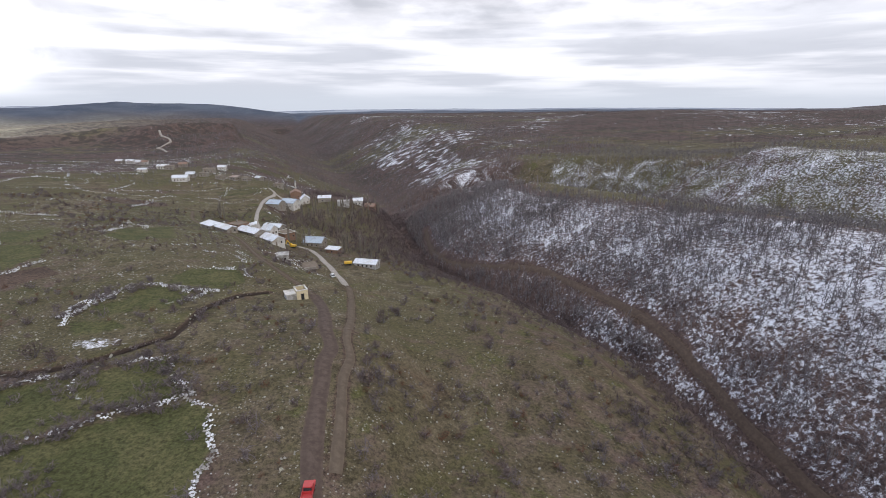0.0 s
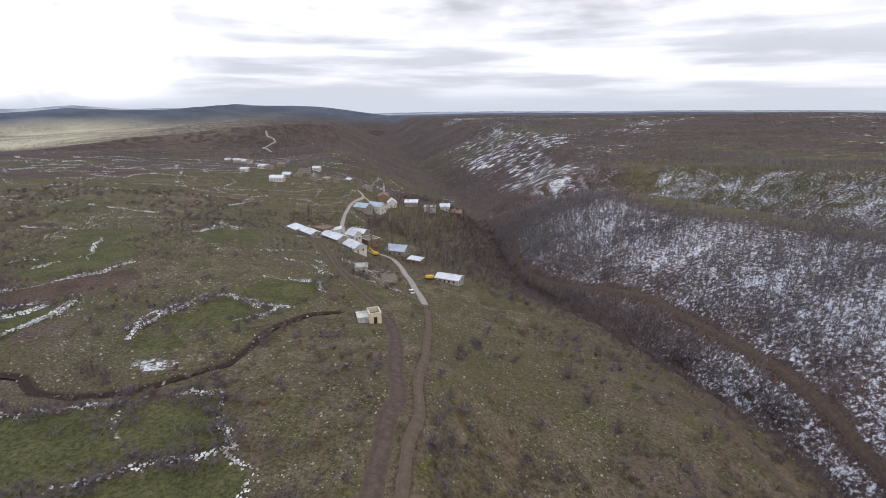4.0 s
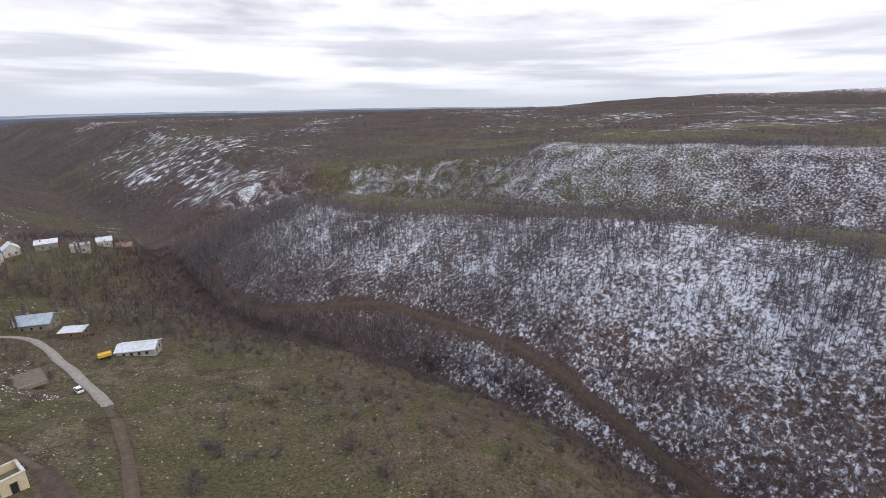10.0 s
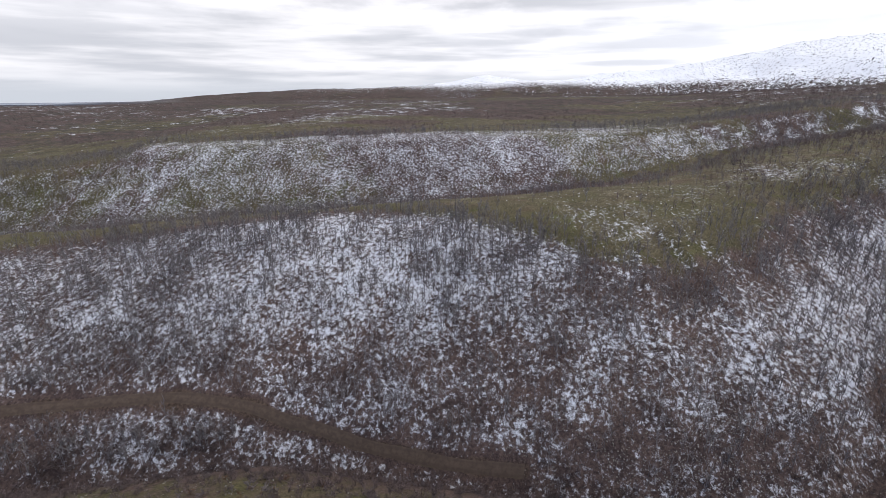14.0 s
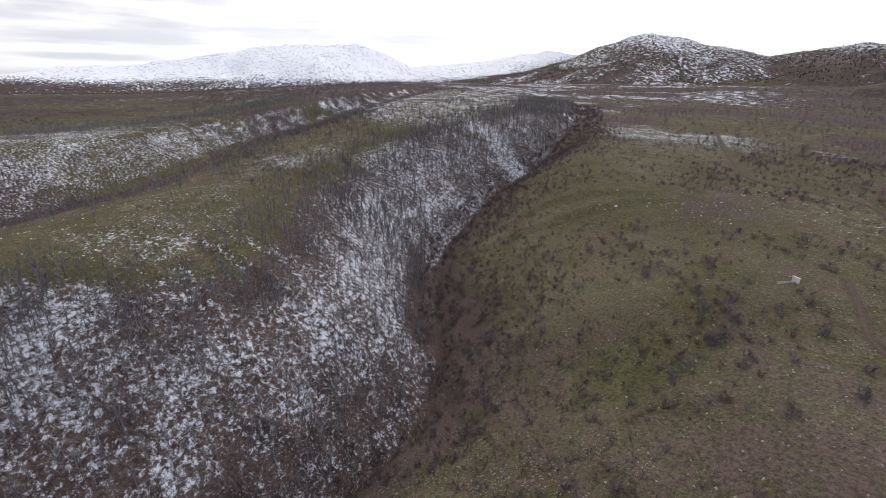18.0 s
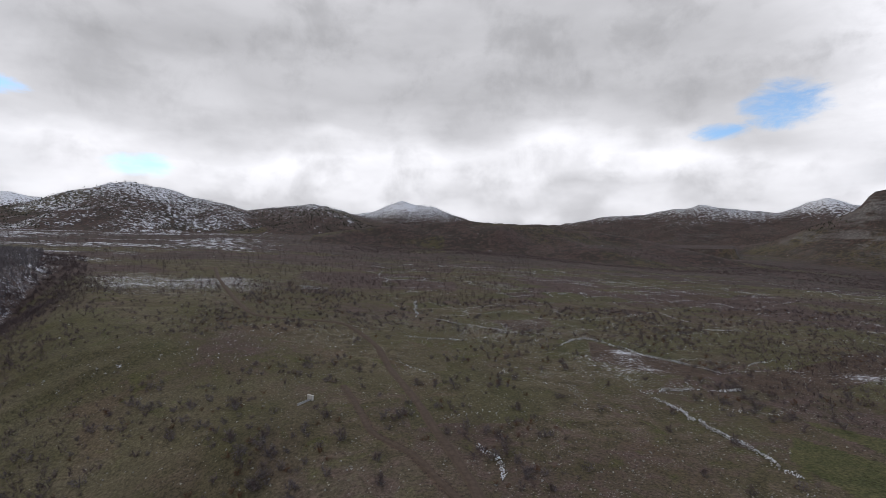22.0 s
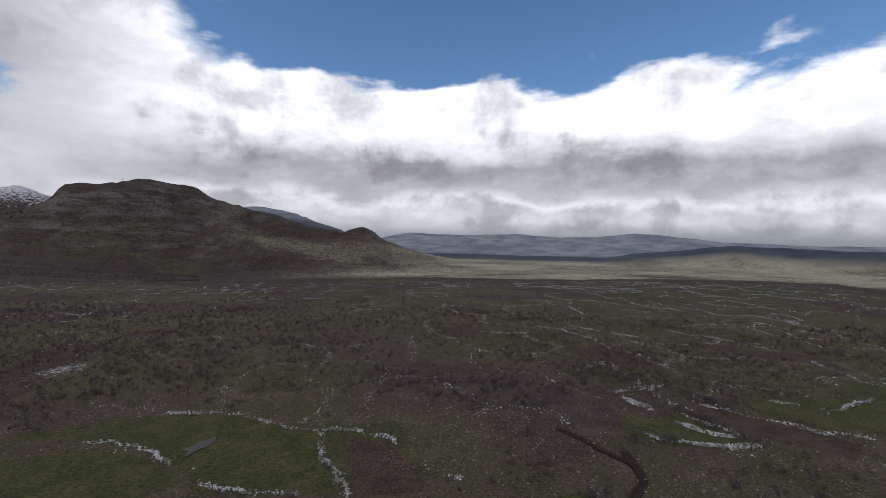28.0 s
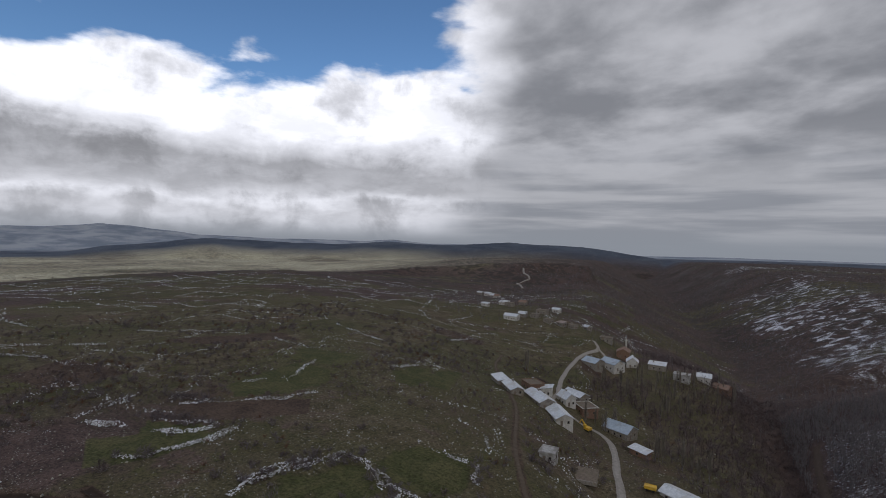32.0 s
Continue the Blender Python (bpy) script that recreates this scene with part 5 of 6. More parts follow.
def more_terraces():
    """Low walls that follow the terraces west of the village."""
    for k in range(14):
        r = rng.uniform(190, 520)
        b = radians(rng.uniform(22, 96))
        x, y = CENTRE[0] - math.sin(b) * r, CENTRE[1] + math.cos(b) * r
        way = radians(rng.normal(28, 22)) + (math.pi / 2 if rng.uniform() < 0.3 else 0)
        line = [(x, y)]
        for _ in range(rng.integers(2, 5)):
            way += rng.normal() * 0.25
            x, y = x + math.cos(way) * rng.uniform(7, 14), y + math.sin(way) * rng.uniform(7, 14)
            line.append((x, y))
        dry_stone_wall(line, 0.8, 0.45, 0.14)
    for k in range(12):
        r = rng.uniform(170, 480)
        b = radians(rng.uniform(140, 200))
        x, y = CENTRE[0] - math.sin(b) * r, CENTRE[1] + math.cos(b) * r
        way = radians(rng.normal(10, 35))
        line = [(x, y)]
        for _ in range(rng.integers(2, 5)):
            way += rng.normal() * 0.3
            x, y = x + math.cos(way) * rng.uniform(6, 13), y + math.sin(way) * rng.uniform(6, 13)
            line.append((x, y))
        dry_stone_wall(line, 0.8, 0.45, 0.14)


more_terraces()


# ---- roads ----
def road_material(name, dark, light, verge):
    m, n = material(name)
    at = n.add("ShaderNodeNewGeometry").outputs["Position"]
    across = n.add("ShaderNodeAttribute", {"attribute_name": "across"}).outputs["Fac"]
    rut = n.math("ABSOLUTE", n.math("SUBTRACT", n.math("ABSOLUTE", across), 0.48))
    tone = n.mix(n.ramp(n.noise(at, 0.7, 6, 0.65, 0.3), 0.3, 0.7), dark, light)
    tone = n.mix(n.ramp(n.math("ADD", rut, n.math("MULTIPLY", n.noise(at, 0.4, 3, 0.5), 0.3)), 0.42, 0.16, 0.0, 0.5), tone, dark)
    edge = n.ramp(n.math("ADD", n.math("ABSOLUTE", across), n.math("MULTIPLY", n.math("SUBTRACT", n.noise(at, 0.5, 5, 0.65), 0.5), 1.3)), 0.62, 1.0)
    finish(n, n.mix(edge, tone, verge), 0.95, n.noise(at, 3.0, 5, 0.7), 0.5, 0.08, spec=0.15)
    return m


DIRT = road_material("dirt_road", rgb(0.070, 0.050, 0.040), rgb(0.112, 0.084, 0.068), rgb(0.100, 0.080, 0.050))
GRAVEL = road_material("gravel_road", rgb(0.25, 0.225, 0.195), rgb(0.36, 0.33, 0.29), rgb(0.15, 0.12, 0.085))
MUD = road_material("mud_track", rgb(0.074, 0.053, 0.040), rgb(0.112, 0.082, 0.062), rgb(0.092, 0.071, 0.048))


def smooth(line, step):
    out = []
    for i in range(len(line) - 1):
        p = [Vector(line[min(max(i + k, 0), len(line) - 1)]) for k in (-1, 0, 1, 2)]
        count = max(2, int((p[2] - p[1]).length / step))
        for k in range(count):
            t = k / count
            out.append(0.5 * (2 * p[1] + (p[2] - p[0]) * t + (2 * p[0] - 5 * p[1] + 4 * p[2] - p[3]) * t * t + (3 * p[1] - p[0] - 3 * p[2] + p[3]) * t**3))
    return out + [Vector(line[-1])]


def road(name, line, width, mat, label, lift=0.10, step=2.0, sink=0.0, category="road"):
    pts = smooth(line, step)
    rows, across, n = [], [-1, -0.62, -0.3, 0, 0.3, 0.62, 1], 7
    xs, ys = [], []
    for i, p in enumerate(pts):
        way = (pts[min(i + 1, len(pts) - 1)] - pts[max(i - 1, 0)]).normalized()
        for a in across:
            w = width / 2 * (1 + 0.10 * math.sin(i * 0.7 + a))
            xs.append(p.x - way.y * a * w)
            ys.append(p.y + way.x * a * w)
    zs = ground_z(np.array(xs), np.array(ys)) + lift
    me = bpy.data.meshes.new(name)
    drop = [-0.05 if abs(across[i % n]) in (0.62, 0.3) else (-lift - 0.12 if abs(across[i % n]) == 1 else 0.0) for i in range(len(xs))]
    verts = [(x, y, z + d - sink * (1 - across[i % n] ** 2)) for i, (x, y, z, d) in enumerate(zip(xs, ys, zs, drop))]
    faces = [(r * n + c, r * n + c + 1, (r + 1) * n + c + 1, (r + 1) * n + c) for r in range(len(pts) - 1) for c in range(n - 1)]
    me.from_pydata(verts, [], faces)
    me.attributes.new("across", "FLOAT", "POINT").data.foreach_set("value", np.tile(np.array(across, np.float32), len(pts)))
    me.polygons.foreach_set("use_smooth", np.ones(len(me.polygons), bool))
    me.materials.append(mat)
    return tagged(new(name, me), label, category, kind="structure")


road("dirt_road", MAIN_ROAD, 3.8, DIRT, "rutted brown dirt road across the ridge")
TRACK = road_material("worn_track", rgb(0.092, 0.070, 0.052), rgb(0.138, 0.108, 0.078), rgb(0.115, 0.090, 0.054))
road("field_path", FIELD_PATH, 1.3, TRACK, "thin worn footpath through the bushes")
road("village_road", VILLAGE_ROAD[:10], 2.2, TRACK, "worn track beside the dirt road")
road("gravel_road", VILLAGE_ROAD[9:], 2.7, GRAVEL, "pale gravel road winding down into the village", 0.14)
road("mosque_lane", MOSQUE_ROAD, 2.4, GRAVEL, "pale gravel lane to the lower roofs", 0.4)
road("hill_road", HILL_ROAD, 3.4, GRAVEL, "pale zigzag road on the far hillside", 1.2, 5.0)
road("spur_track", SPUR_ROAD, 2.6, MUD, "muddy brown track along the foot of the snowy slope", 0.10)
road("south_track", SOUTH_ROAD, 2.8, MUD, "two-rut track over the grassy ridge", 0.18)
road("south_lane", SOUTH_LANE, 1.8, MUD, "narrow worn lane in the grass", 0.14)
road("side_track", SIDE_TRACK, 1.8, MUD, "faint grassy track across the slope", 0.16)
WET = road_material("wet_mud", rgb(0.030, 0.021, 0.016), rgb(0.048, 0.034, 0.026), rgb(0.062, 0.044, 0.033))
for line in DITCHES:
    road("ditch", line, 1.6, WET, "dark muddy ditch winding between the fields", 0.08, 1.5, 0.45, "ditch")


# ---- building materials ----
def surface(name, dark, light, scale=1.0, rough=0.85, metal=0.0, bump=0.3, stain=None, spec=0.3):
    m, n = material(name)
    at = n.add("ShaderNodeNewGeometry").outputs["Position"]
    tone = n.mix(n.ramp(n.noise(at, 1.6 * scale, 6, 0.65), 0.3, 0.7), dark, light)
    if stain:
        tone = n.mix(n.ramp(n.noise(at, 0.35 * scale, 4, 0.6, 0.5), 0.50, 0.68), tone, stain)
    finish(n, tone, rough, n.noise(at, 6 * scale, 4, 0.7), bump, 0.03, metal, spec)
    return m


RUBBLE = surface("rubble_masonry", rgb(0.17, 0.15, 0.125), rgb(0.34, 0.31, 0.27), 1.2, stain=rgb(0.22, 0.18, 0.13))
PLASTER = surface("old_plaster", rgb(0.46, 0.44, 0.40), rgb(0.62, 0.60, 0.56), 0.6, stain=rgb(0.38, 0.34, 0.28))
CREAM = surface("cream_render", rgb(0.52, 0.44, 0.28), rgb(0.62, 0.54, 0.37), 0.6, stain=rgb(0.45, 0.39, 0.27))
BRICK = surface("brown_brickwork", rgb(0.17, 0.10, 0.07), rgb(0.26, 0.16, 0.11), 1.2, stain=rgb(0.20, 0.14, 0.10))
CONCRETE = surface("weathered_concrete", rgb(0.30, 0.29, 0.275), rgb(0.46, 0.45, 0.43), 0.8, stain=rgb(0.24, 0.225, 0.20))
WHITE_TIN = surface("pale_sheet_roof", rgb(0.48, 0.51, 0.54), rgb(0.68, 0.70, 0.72), 0.5, 0.45, 0.0, 0.05, rgb(0.50, 0.49, 0.47), 0.5)
BLUE_TIN = surface("blue_grey_sheet_roof", rgb(0.30, 0.36, 0.42), rgb(0.42, 0.48, 0.53), 0.5, 0.45, 0.0, 0.05, rgb(0.27, 0.29, 0.31), 0.5)
RUSTY_TIN = surface("rusted_sheet_roof", rgb(0.22, 0.16, 0.13), rgb(0.38, 0.33, 0.30), 0.6, 0.7, 0.0, 0.1, rgb(0.20, 0.11, 0.07))
TILES = surface("weathered_tile_roof", rgb(0.20, 0.13, 0.10), rgb(0.30, 0.20, 0.15), 1.5, 0.9, 0.0, 0.4, rgb(0.22, 0.18, 0.15))
EARTH_ROOF = surface("earth_roof", rgb(0.13, 0.10, 0.075), rgb(0.21, 0.17, 0.13), 0.8, 0.95, stain=rgb(0.15, 0.13, 0.08))
TIMBER = surface("grey_timber", rgb(0.14, 0.11, 0.085), rgb(0.24, 0.20, 0.16), 2.0)
DARK_GLASS = surface("dark_window_glass", rgb(0.02, 0.022, 0.025), rgb(0.035, 0.038, 0.042), 0.5, 0.12, 0.0, 0.0, None, 0.6)
RED_PAINT = surface("red_vehicle_paint", rgb(0.38, 0.035, 0.035), rgb(0.46, 0.05, 0.05), 0.8, 0.35, 0.0, 0.0, rgb(0.33, 0.06, 0.05), 0.5)
WHITE_PAINT = surface("white_vehicle_paint", rgb(0.68, 0.68, 0.68), rgb(0.78, 0.78, 0.78), 0.8, 0.3, 0.0, 0.0, None, 0.5)
YELLOW_PAINT = surface("yellow_machine_paint", rgb(0.60, 0.36, 0.03), rgb(0.70, 0.45, 0.05), 0.8, 0.5, 0.0, 0.0, rgb(0.42, 0.28, 0.06), 0.4)
RUBBER = surface("black_rubber", rgb(0.018, 0.018, 0.018), rgb(0.03, 0.03, 0.03), 2.0)
STEEL = surface("grey_steel", rgb(0.22, 0.22, 0.23), rgb(0.32, 0.32, 0.33), 1.0, 0.5, 0.6, 0.05)


def opening(parent, name, x, y, z, w, h, normal, frame_mat, pane_mat):
    """A window or door set into a wall whose outward normal is along +-x or +-y."""
    g, pane, t = Geo(), Geo(), 0.08
    nx, ny = normal
    for a0, a1, b0, b1 in ((-w / 2, -w / 2 + t, 0, h), (w / 2 - t, w / 2, 0, h), (-w / 2, w / 2, h - t, h), (-w / 2 - 0.05, w / 2 + 0.05, -t, 0)):
        if nx:
            g.box(min(x, x + nx * 0.07), y + a0, z + b0, max(x, x + nx * 0.07), y + a1, z + b1)
        else:
            g.box(x + a0, min(y, y + ny * 0.07), z + b0, x + a1, max(y, y + ny * 0.07), z + b1)
    ob = part(name, g, frame_mat, parent)
    if nx:
        pane.box(min(x, x + nx * 0.02), y - w / 2 + t, z, max(x, x + nx * 0.02), y + w / 2 - t, z + h - t)
    else:
        pane.box(x - w / 2 + t, min(y, y + ny * 0.02), z, x + w / 2 - t, max(y, y + ny * 0.02), z + h - t)
    part("door_leaf" if name == "door" else "pane", pane, pane_mat, ob)
    return ob


def house(name, x, y, turn, w, l, h, wall, roof, kind, label, category="house", windows=2, chimney=True, pitch=0.30, patch=None):
    """A village building: w across its ridge, l along it. kind: gable, shed or flat."""
    corners = [(math.cos(radians(turn)) * a - math.sin(radians(turn)) * b + x, math.sin(radians(turn)) * a + math.cos(radians(turn)) * b + y) for a in (-w / 2, w / 2) for b in (-l / 2, l / 2)]
    zs = [z_at(*c) for c in corners]
    base, low = sum(zs) / 4, min(zs) - sum(zs) / 4 - 0.6
    ob = tagged(new(name), label, category, "village houses" if category == "house" else "")
    ob.matrix_world = pose(x, y, base, 0, 0, turn)
    g, over = Geo(), 0.35
    peak = {"gable": w / 2 * pitch * 2, "shed": w * pitch, "flat": 0.0}[kind]
    if kind == "gable":
        g.poly([(-w / 2, -l / 2, low), (w / 2, -l / 2, low), (w / 2, l / 2, low), (-w / 2, l / 2, low), (-w / 2, -l / 2, h), (w / 2, -l / 2, h), (w / 2, l / 2, h), (-w / 2, l / 2, h), (0, -l / 2, h + peak), (0, l / 2, h + peak)],
               ((3, 2, 1, 0), (0, 1, 5, 8, 4), (2, 3, 7, 9, 6), (1, 2, 6, 5), (3, 0, 4, 7), (4, 8, 9, 7), (8, 5, 6, 9)))
    elif kind == "shed":
        g.poly([(-w / 2, -l / 2, low), (w / 2, -l / 2, low), (w / 2, l / 2, low), (-w / 2, l / 2, low), (-w / 2, -l / 2, h), (w / 2, -l / 2, h + peak), (w / 2, l / 2, h + peak), (-w / 2, l / 2, h)],
               ((3, 2, 1, 0), (4, 5, 6, 7), (0, 1, 5, 4), (1, 2, 6, 5), (2, 3, 7, 6), (3, 0, 4, 7)))
    else:
        g.box(-w / 2, -l / 2, low, w / 2, l / 2, h)
    part("wall", g, wall, ob)
    thick = 0.14

    def sheet(x0, z0, x1, z1, name="roof"):
        g = Geo()
        y0, y1 = -l / 2 - over, l / 2 + over
        g.poly([(x0, y0, z0), (x1, y0, z1), (x1, y1, z1), (x0, y1, z0), (x0, y0, z0 + thick), (x1, y0, z1 + thick), (x1, y1, z1 + thick), (x0, y1, z0 + thick)],
               ((3, 2, 1, 0), (4, 5, 6, 7), (0, 1, 5, 4), (1, 2, 6, 5), (2, 3, 7, 6), (3, 0, 4, 7)))
        plane_ob = part(name, g, roof, ob)
        ribs = Geo()
        count = max(3, int(l / 1.1))
        for k in range(count + 1):
            ry = y0 + (y1 - y0) * k / count
            ribs.poly([(x0, ry - 0.04, z0 + thick), (x1, ry - 0.04, z1 + thick), (x1, ry + 0.04, z1 + thick), (x0, ry + 0.04, z0 + thick), (x0, ry, z0 + thick + 0.06), (x1, ry, z1 + thick + 0.06)],
                      ((0, 1, 5, 4), (2, 3, 4, 5), (1, 2, 5), (3, 0, 4)))
        part("roof_ribs", ribs, roof, plane_ob)
        return plane_ob

    if kind == "gable":
        slope = peak / (w / 2)
        sheet(-w / 2 - over, h - slope * over + 0.02, 0.0, h + peak + 0.02)
        sheet(0.0, h + peak + 0.02, w / 2 + over, h - slope * over + 0.02)
        ridge_cap = Geo().box(-0.16, -l / 2 - over, h + peak + thick - 0.02, 0.16, l / 2 + over, h + peak + thick + 0.07)
        part("ridge_cap", ridge_cap, roof, ob)
    elif kind == "shed":
        slope = peak / w
        sheet(-w / 2 - over, h - slope * over + 0.02, w / 2 + over, h + peak + slope * over + 0.02)
    else:
        part("roof", Geo().box(-w / 2 - 0.2, -l / 2 - 0.2, h + 0.005, w / 2 + 0.2, l / 2 + 0.2, h + 0.22), roof, ob)
        rim = Geo()
        for a in ((-w / 2 - 0.2, -l / 2 - 0.2, w / 2 + 0.2, -l / 2 + 0.05), (-w / 2 - 0.2, l / 2 - 0.05, w / 2 + 0.2, l / 2 + 0.2), (-w / 2 - 0.2, -l / 2 + 0.05, -w / 2 + 0.05, l / 2 - 0.05), (w / 2 - 0.05, -l / 2 + 0.05, w / 2 + 0.2, l / 2 - 0.05)):
            rim.box(a[0], a[1], h + 0.22, a[2], a[3], h + 0.42)
        part("parapet", rim, patch or wall, ob)
    if windows:
        gap = l / (windows + 1)
        for side in (-1, 1):
            for k in range(windows):
                opening(ob, "window", side * w / 2, -l / 2 + gap * (k + 1), 0.75, 0.7, 0.8, (side, 0), TIMBER, DARK_GLASS)
        opening(ob, "window", w * 0.22, -l / 2, 0.75, 0.7, 0.8, (0, -1), TIMBER, DARK_GLASS)
    opening(ob, "door", -w * 0.18, -l / 2, 0.04, 0.75, 1.46, (0, -1), TIMBER, TIMBER)
    if chimney:
        cz = h + peak * 0.55
        stack = part("chimney", Geo().box(w * 0.12, l * 0.22, cz - 0.4, w * 0.12 + 0.55, l * 0.22 + 0.55, cz + 1.1), RUBBLE, ob)
        part("chimney_cap", Geo().box(w * 0.12 - 0.08, l * 0.22 - 0.08, cz + 1.1, w * 0.12 + 0.63, l * 0.22 + 0.63, cz + 1.2), CONCRETE, stack)
    return ob


# Lower village, along the gravel road.
house("house", -94, 175, 52, 3.9, 8.3, 2.1, RUBBLE, WHITE_TIN, "shed", "long stone byre under a pale sheet roof", windows=2, chimney=False, pitch=0.16)
house("house", -85, 170, 52, 4.6, 9.7, 2.1, RUBBLE, WHITE_TIN, "gable", "stone house with a pale grey sheet roof", windows=3, pitch=0.2)
house("house", -75.5, 172.5, 55, 5.7, 12.4, 2.3, RUBBLE, WHITE_TIN, "gable", "long stone house with a patched pale roof", windows=4, pitch=0.2)
house("house", -66, 168, 48, 5.7, 12.0, 2.3, PLASTER, WHITE_TIN, "gable", "long barn under a bright white sheet roof", windows=3, chimney=False, pitch=0.24)
house("house", -88, 189.5, 60, 6.1, 7.4, 2.6, BRICK, EARTH_ROOF, "flat", "brown flat-roofed house of bare bricks", windows=2)
house("house", -82, 190, 20, 4.0, 4.8, 2.6, PLASTER, WHITE_TIN, "shed", "small white shed beside the road", windows=1, chimney=False, pitch=0.2)
house("house", -76, 203, 72, 5.0, 8.7, 2.5, RUBBLE, WHITE_TIN, "gable", "stone house with a pale rusty roof", windows=3, pitch=0.24)
house("house", -74.5, 191.5, 60, 4.4, 5.9, 2.8, PLASTER, WHITE_TIN, "gable", "small plastered house with a white gable roof", windows=2, pitch=0.4)
house("house", -68.5, 195.5, 52, 6.3, 7.4, 2.7, BRICK, EARTH_ROOF, "flat", "unfinished brown house with pale roof edges", windows=2, chimney=False, patch=PLASTER)
house("house", -53.7, 191, 80, 7.0, 9.2, 2.4, RUBBLE, BLUE_TIN, "gable", "broad house under a blue-grey sheet roof", windows=3, pitch=0.26)
house("house", -42, 176.5, 72, 3.1, 5.9, 2.0, BRICK, WHITE_TIN, "shed", "low brown shed with a white lean-to roof", windows=1, chimney=False, pitch=0.14)
house("house", -49, 130, 14, 3.7, 3.9, 2.2, CONCRETE, CONCRETE, "flat", "small grey concrete hut by a terraced garden", windows=1, chimney=False)
house("house", -93.5, 260, 75, 7.7, 8.3, 3.2, RUBBLE, BLUE_TIN, "gable", "house with a pale blue sheet roof by the lane", windows=2, pitch=0.22)
house("house", -89.5, 275.5, 72, 8.5, 9.7, 3.4, PLASTER, BLUE_TIN, "gable", "large house with a light blue hipped sheet roof", windows=3, pitch=0.22)
house("house", -84, 290, 20, 5.9, 6.6, 3.0, PLASTER, WHITE_TIN, "gable", "white house with a snowy white roof", windows=2, pitch=0.4)
house("house", -71, 290.5, 98, 4.6, 8.3, 2.8, RUBBLE, WHITE_TIN, "shed", "stone house with a pale lean-to roof", windows=2, pitch=0.2)
house("house", -57.5, 285, 96, 5.5, 7.4, 3.2, CONCRETE, CONCRETE, "flat", "grey concrete house below the grove", windows=2)
house("house", -50, 297.5, 100, 5.0, 6.4, 2.9, PLASTER, WHITE_TIN, "gable", "small house with a bright white roof", windows=2, pitch=0.3)
house("house", -42, 298, 80, 5.2, 7.4, 2.6, BRICK, TILES, "gable", "brown brick house with a worn tile roof", windows=2, pitch=0.3)
house("house", -94, 304, 15, 6.9, 8.3, 3.4, BRICK, TILES, "gable", "brown village mosque with a low tile roof", "mosque", windows=3, chimney=False, pitch=0.25)
house("house", -110, 318, 100, 4.6, 6.9, 2.8, RUBBLE, EARTH_ROOF, "flat", "old stone house with an earth roof", windows=2)
# Upper village.
house("house", -173.8, 307.7, 100, 6.2, 9.8, 2.7, PLASTER, WHITE_TIN, "gable", "long pale house on the edge of the upper village", windows=4, pitch=0.22)
house("house", -173.5, 321.8, 100, 4.4, 5.6, 2.5, RUBBLE, WHITE_TIN, "gable", "stone house with a white roof", windows=2, pitch=0.3)
house("house", -211, 354.1, 96, 4.4, 7.7, 2.5, PLASTER, WHITE_TIN, "shed", "pale house on the upper slope", windows=3, pitch=0.2)
house("house", -204.3, 352.2, 104, 5.1, 6.3, 2.9, RUBBLE, EARTH_ROOF, "flat", "grey stone house with a flat roof", windows=2)
house("house", -171, 345.8, 98, 5.1, 8.4, 2.7, RUBBLE, EARTH_ROOF, "flat", "long stone house with a flat earth roof", windows=3)
house("house", -205.4, 374.5, 102, 4.4, 6.3, 2.5, RUBBLE, TILES, "gable", "stone house with a brown tile roof", windows=2, pitch=0.3)
house("house", -171.1, 369, 94, 4.2, 6.3, 2.5, PLASTER, WHITE_TIN, "gable", "house with a white roof among ruins", windows=2, pitch=0.26)
house("house", -165.8, 325.8, 86, 4.4, 5.9, 2.5, RUBBLE, EARTH_ROOF, "flat", "half-ruined stone house without a chimney", windows=2, chimney=False)
house("house", -151, 318.4, 70, 4.2, 5.6, 2.3, RUBBLE, EARTH_ROOF, "flat", "low old stone house by the path", windows=2, chimney=False)
house("house", -140.6, 317.5, 62, 3.8, 5.9, 2.2, RUBBLE, RUSTY_TIN, "shed", "stone byre with a rusted roof", windows=2, chimney=False, pitch=0.15)
house("house", -131.7, 315.7, 74, 3.7, 5.2, 2.3, RUBBLE, EARTH_ROOF, "flat", "small stone house with an earth roof", windows=2)
house("house", -125.7, 324.7, 60, 3.5, 4.9, 2.2, RUBBLE, WHITE_TIN, "gable", "small stone house with a pale roof", windows=2, pitch=0.25)
house("house", -294.9, 448.9, 95, 4.8, 7.0, 2.9, PLASTER, WHITE_TIN, "gable", "white house at the top of the village", windows=3, pitch=0.25)
house("house", -275.8, 431.5, 80, 4.4, 5.6, 2.7, PLASTER, WHITE_TIN, "gable", "white-walled house at the top of the village", windows=2, pitch=0.3)
house("house", -304.8, 448.3, 92, 4.4, 6.3, 2.7, RUBBLE, WHITE_TIN, "gable", "stone house at the top of the village", windows=2, pitch=0.25)
house("house", -269.4, 429.6, 98, 4.2, 5.6, 2.5, PLASTER, TILES, "gable", "plastered house with a brown roof", windows=2, pitch=0.3)
house("house", -213.1, 330.4, 96, 3.7, 5.9, 2.2, PLASTER, WHITE_TIN, "shed", "lone white-roofed shed in the fields", windows=1, chimney=False, pitch=0.15)
# The long animal shed below the road.
house("barn", -23.5, 151, 76, 5.3, 8.8, 2.0, CONCRETE, WHITE_TIN, "gable", "concrete barn with a pale blue-white sheet roof", "barn", windows=4, chimney=False, pitch=0.17)


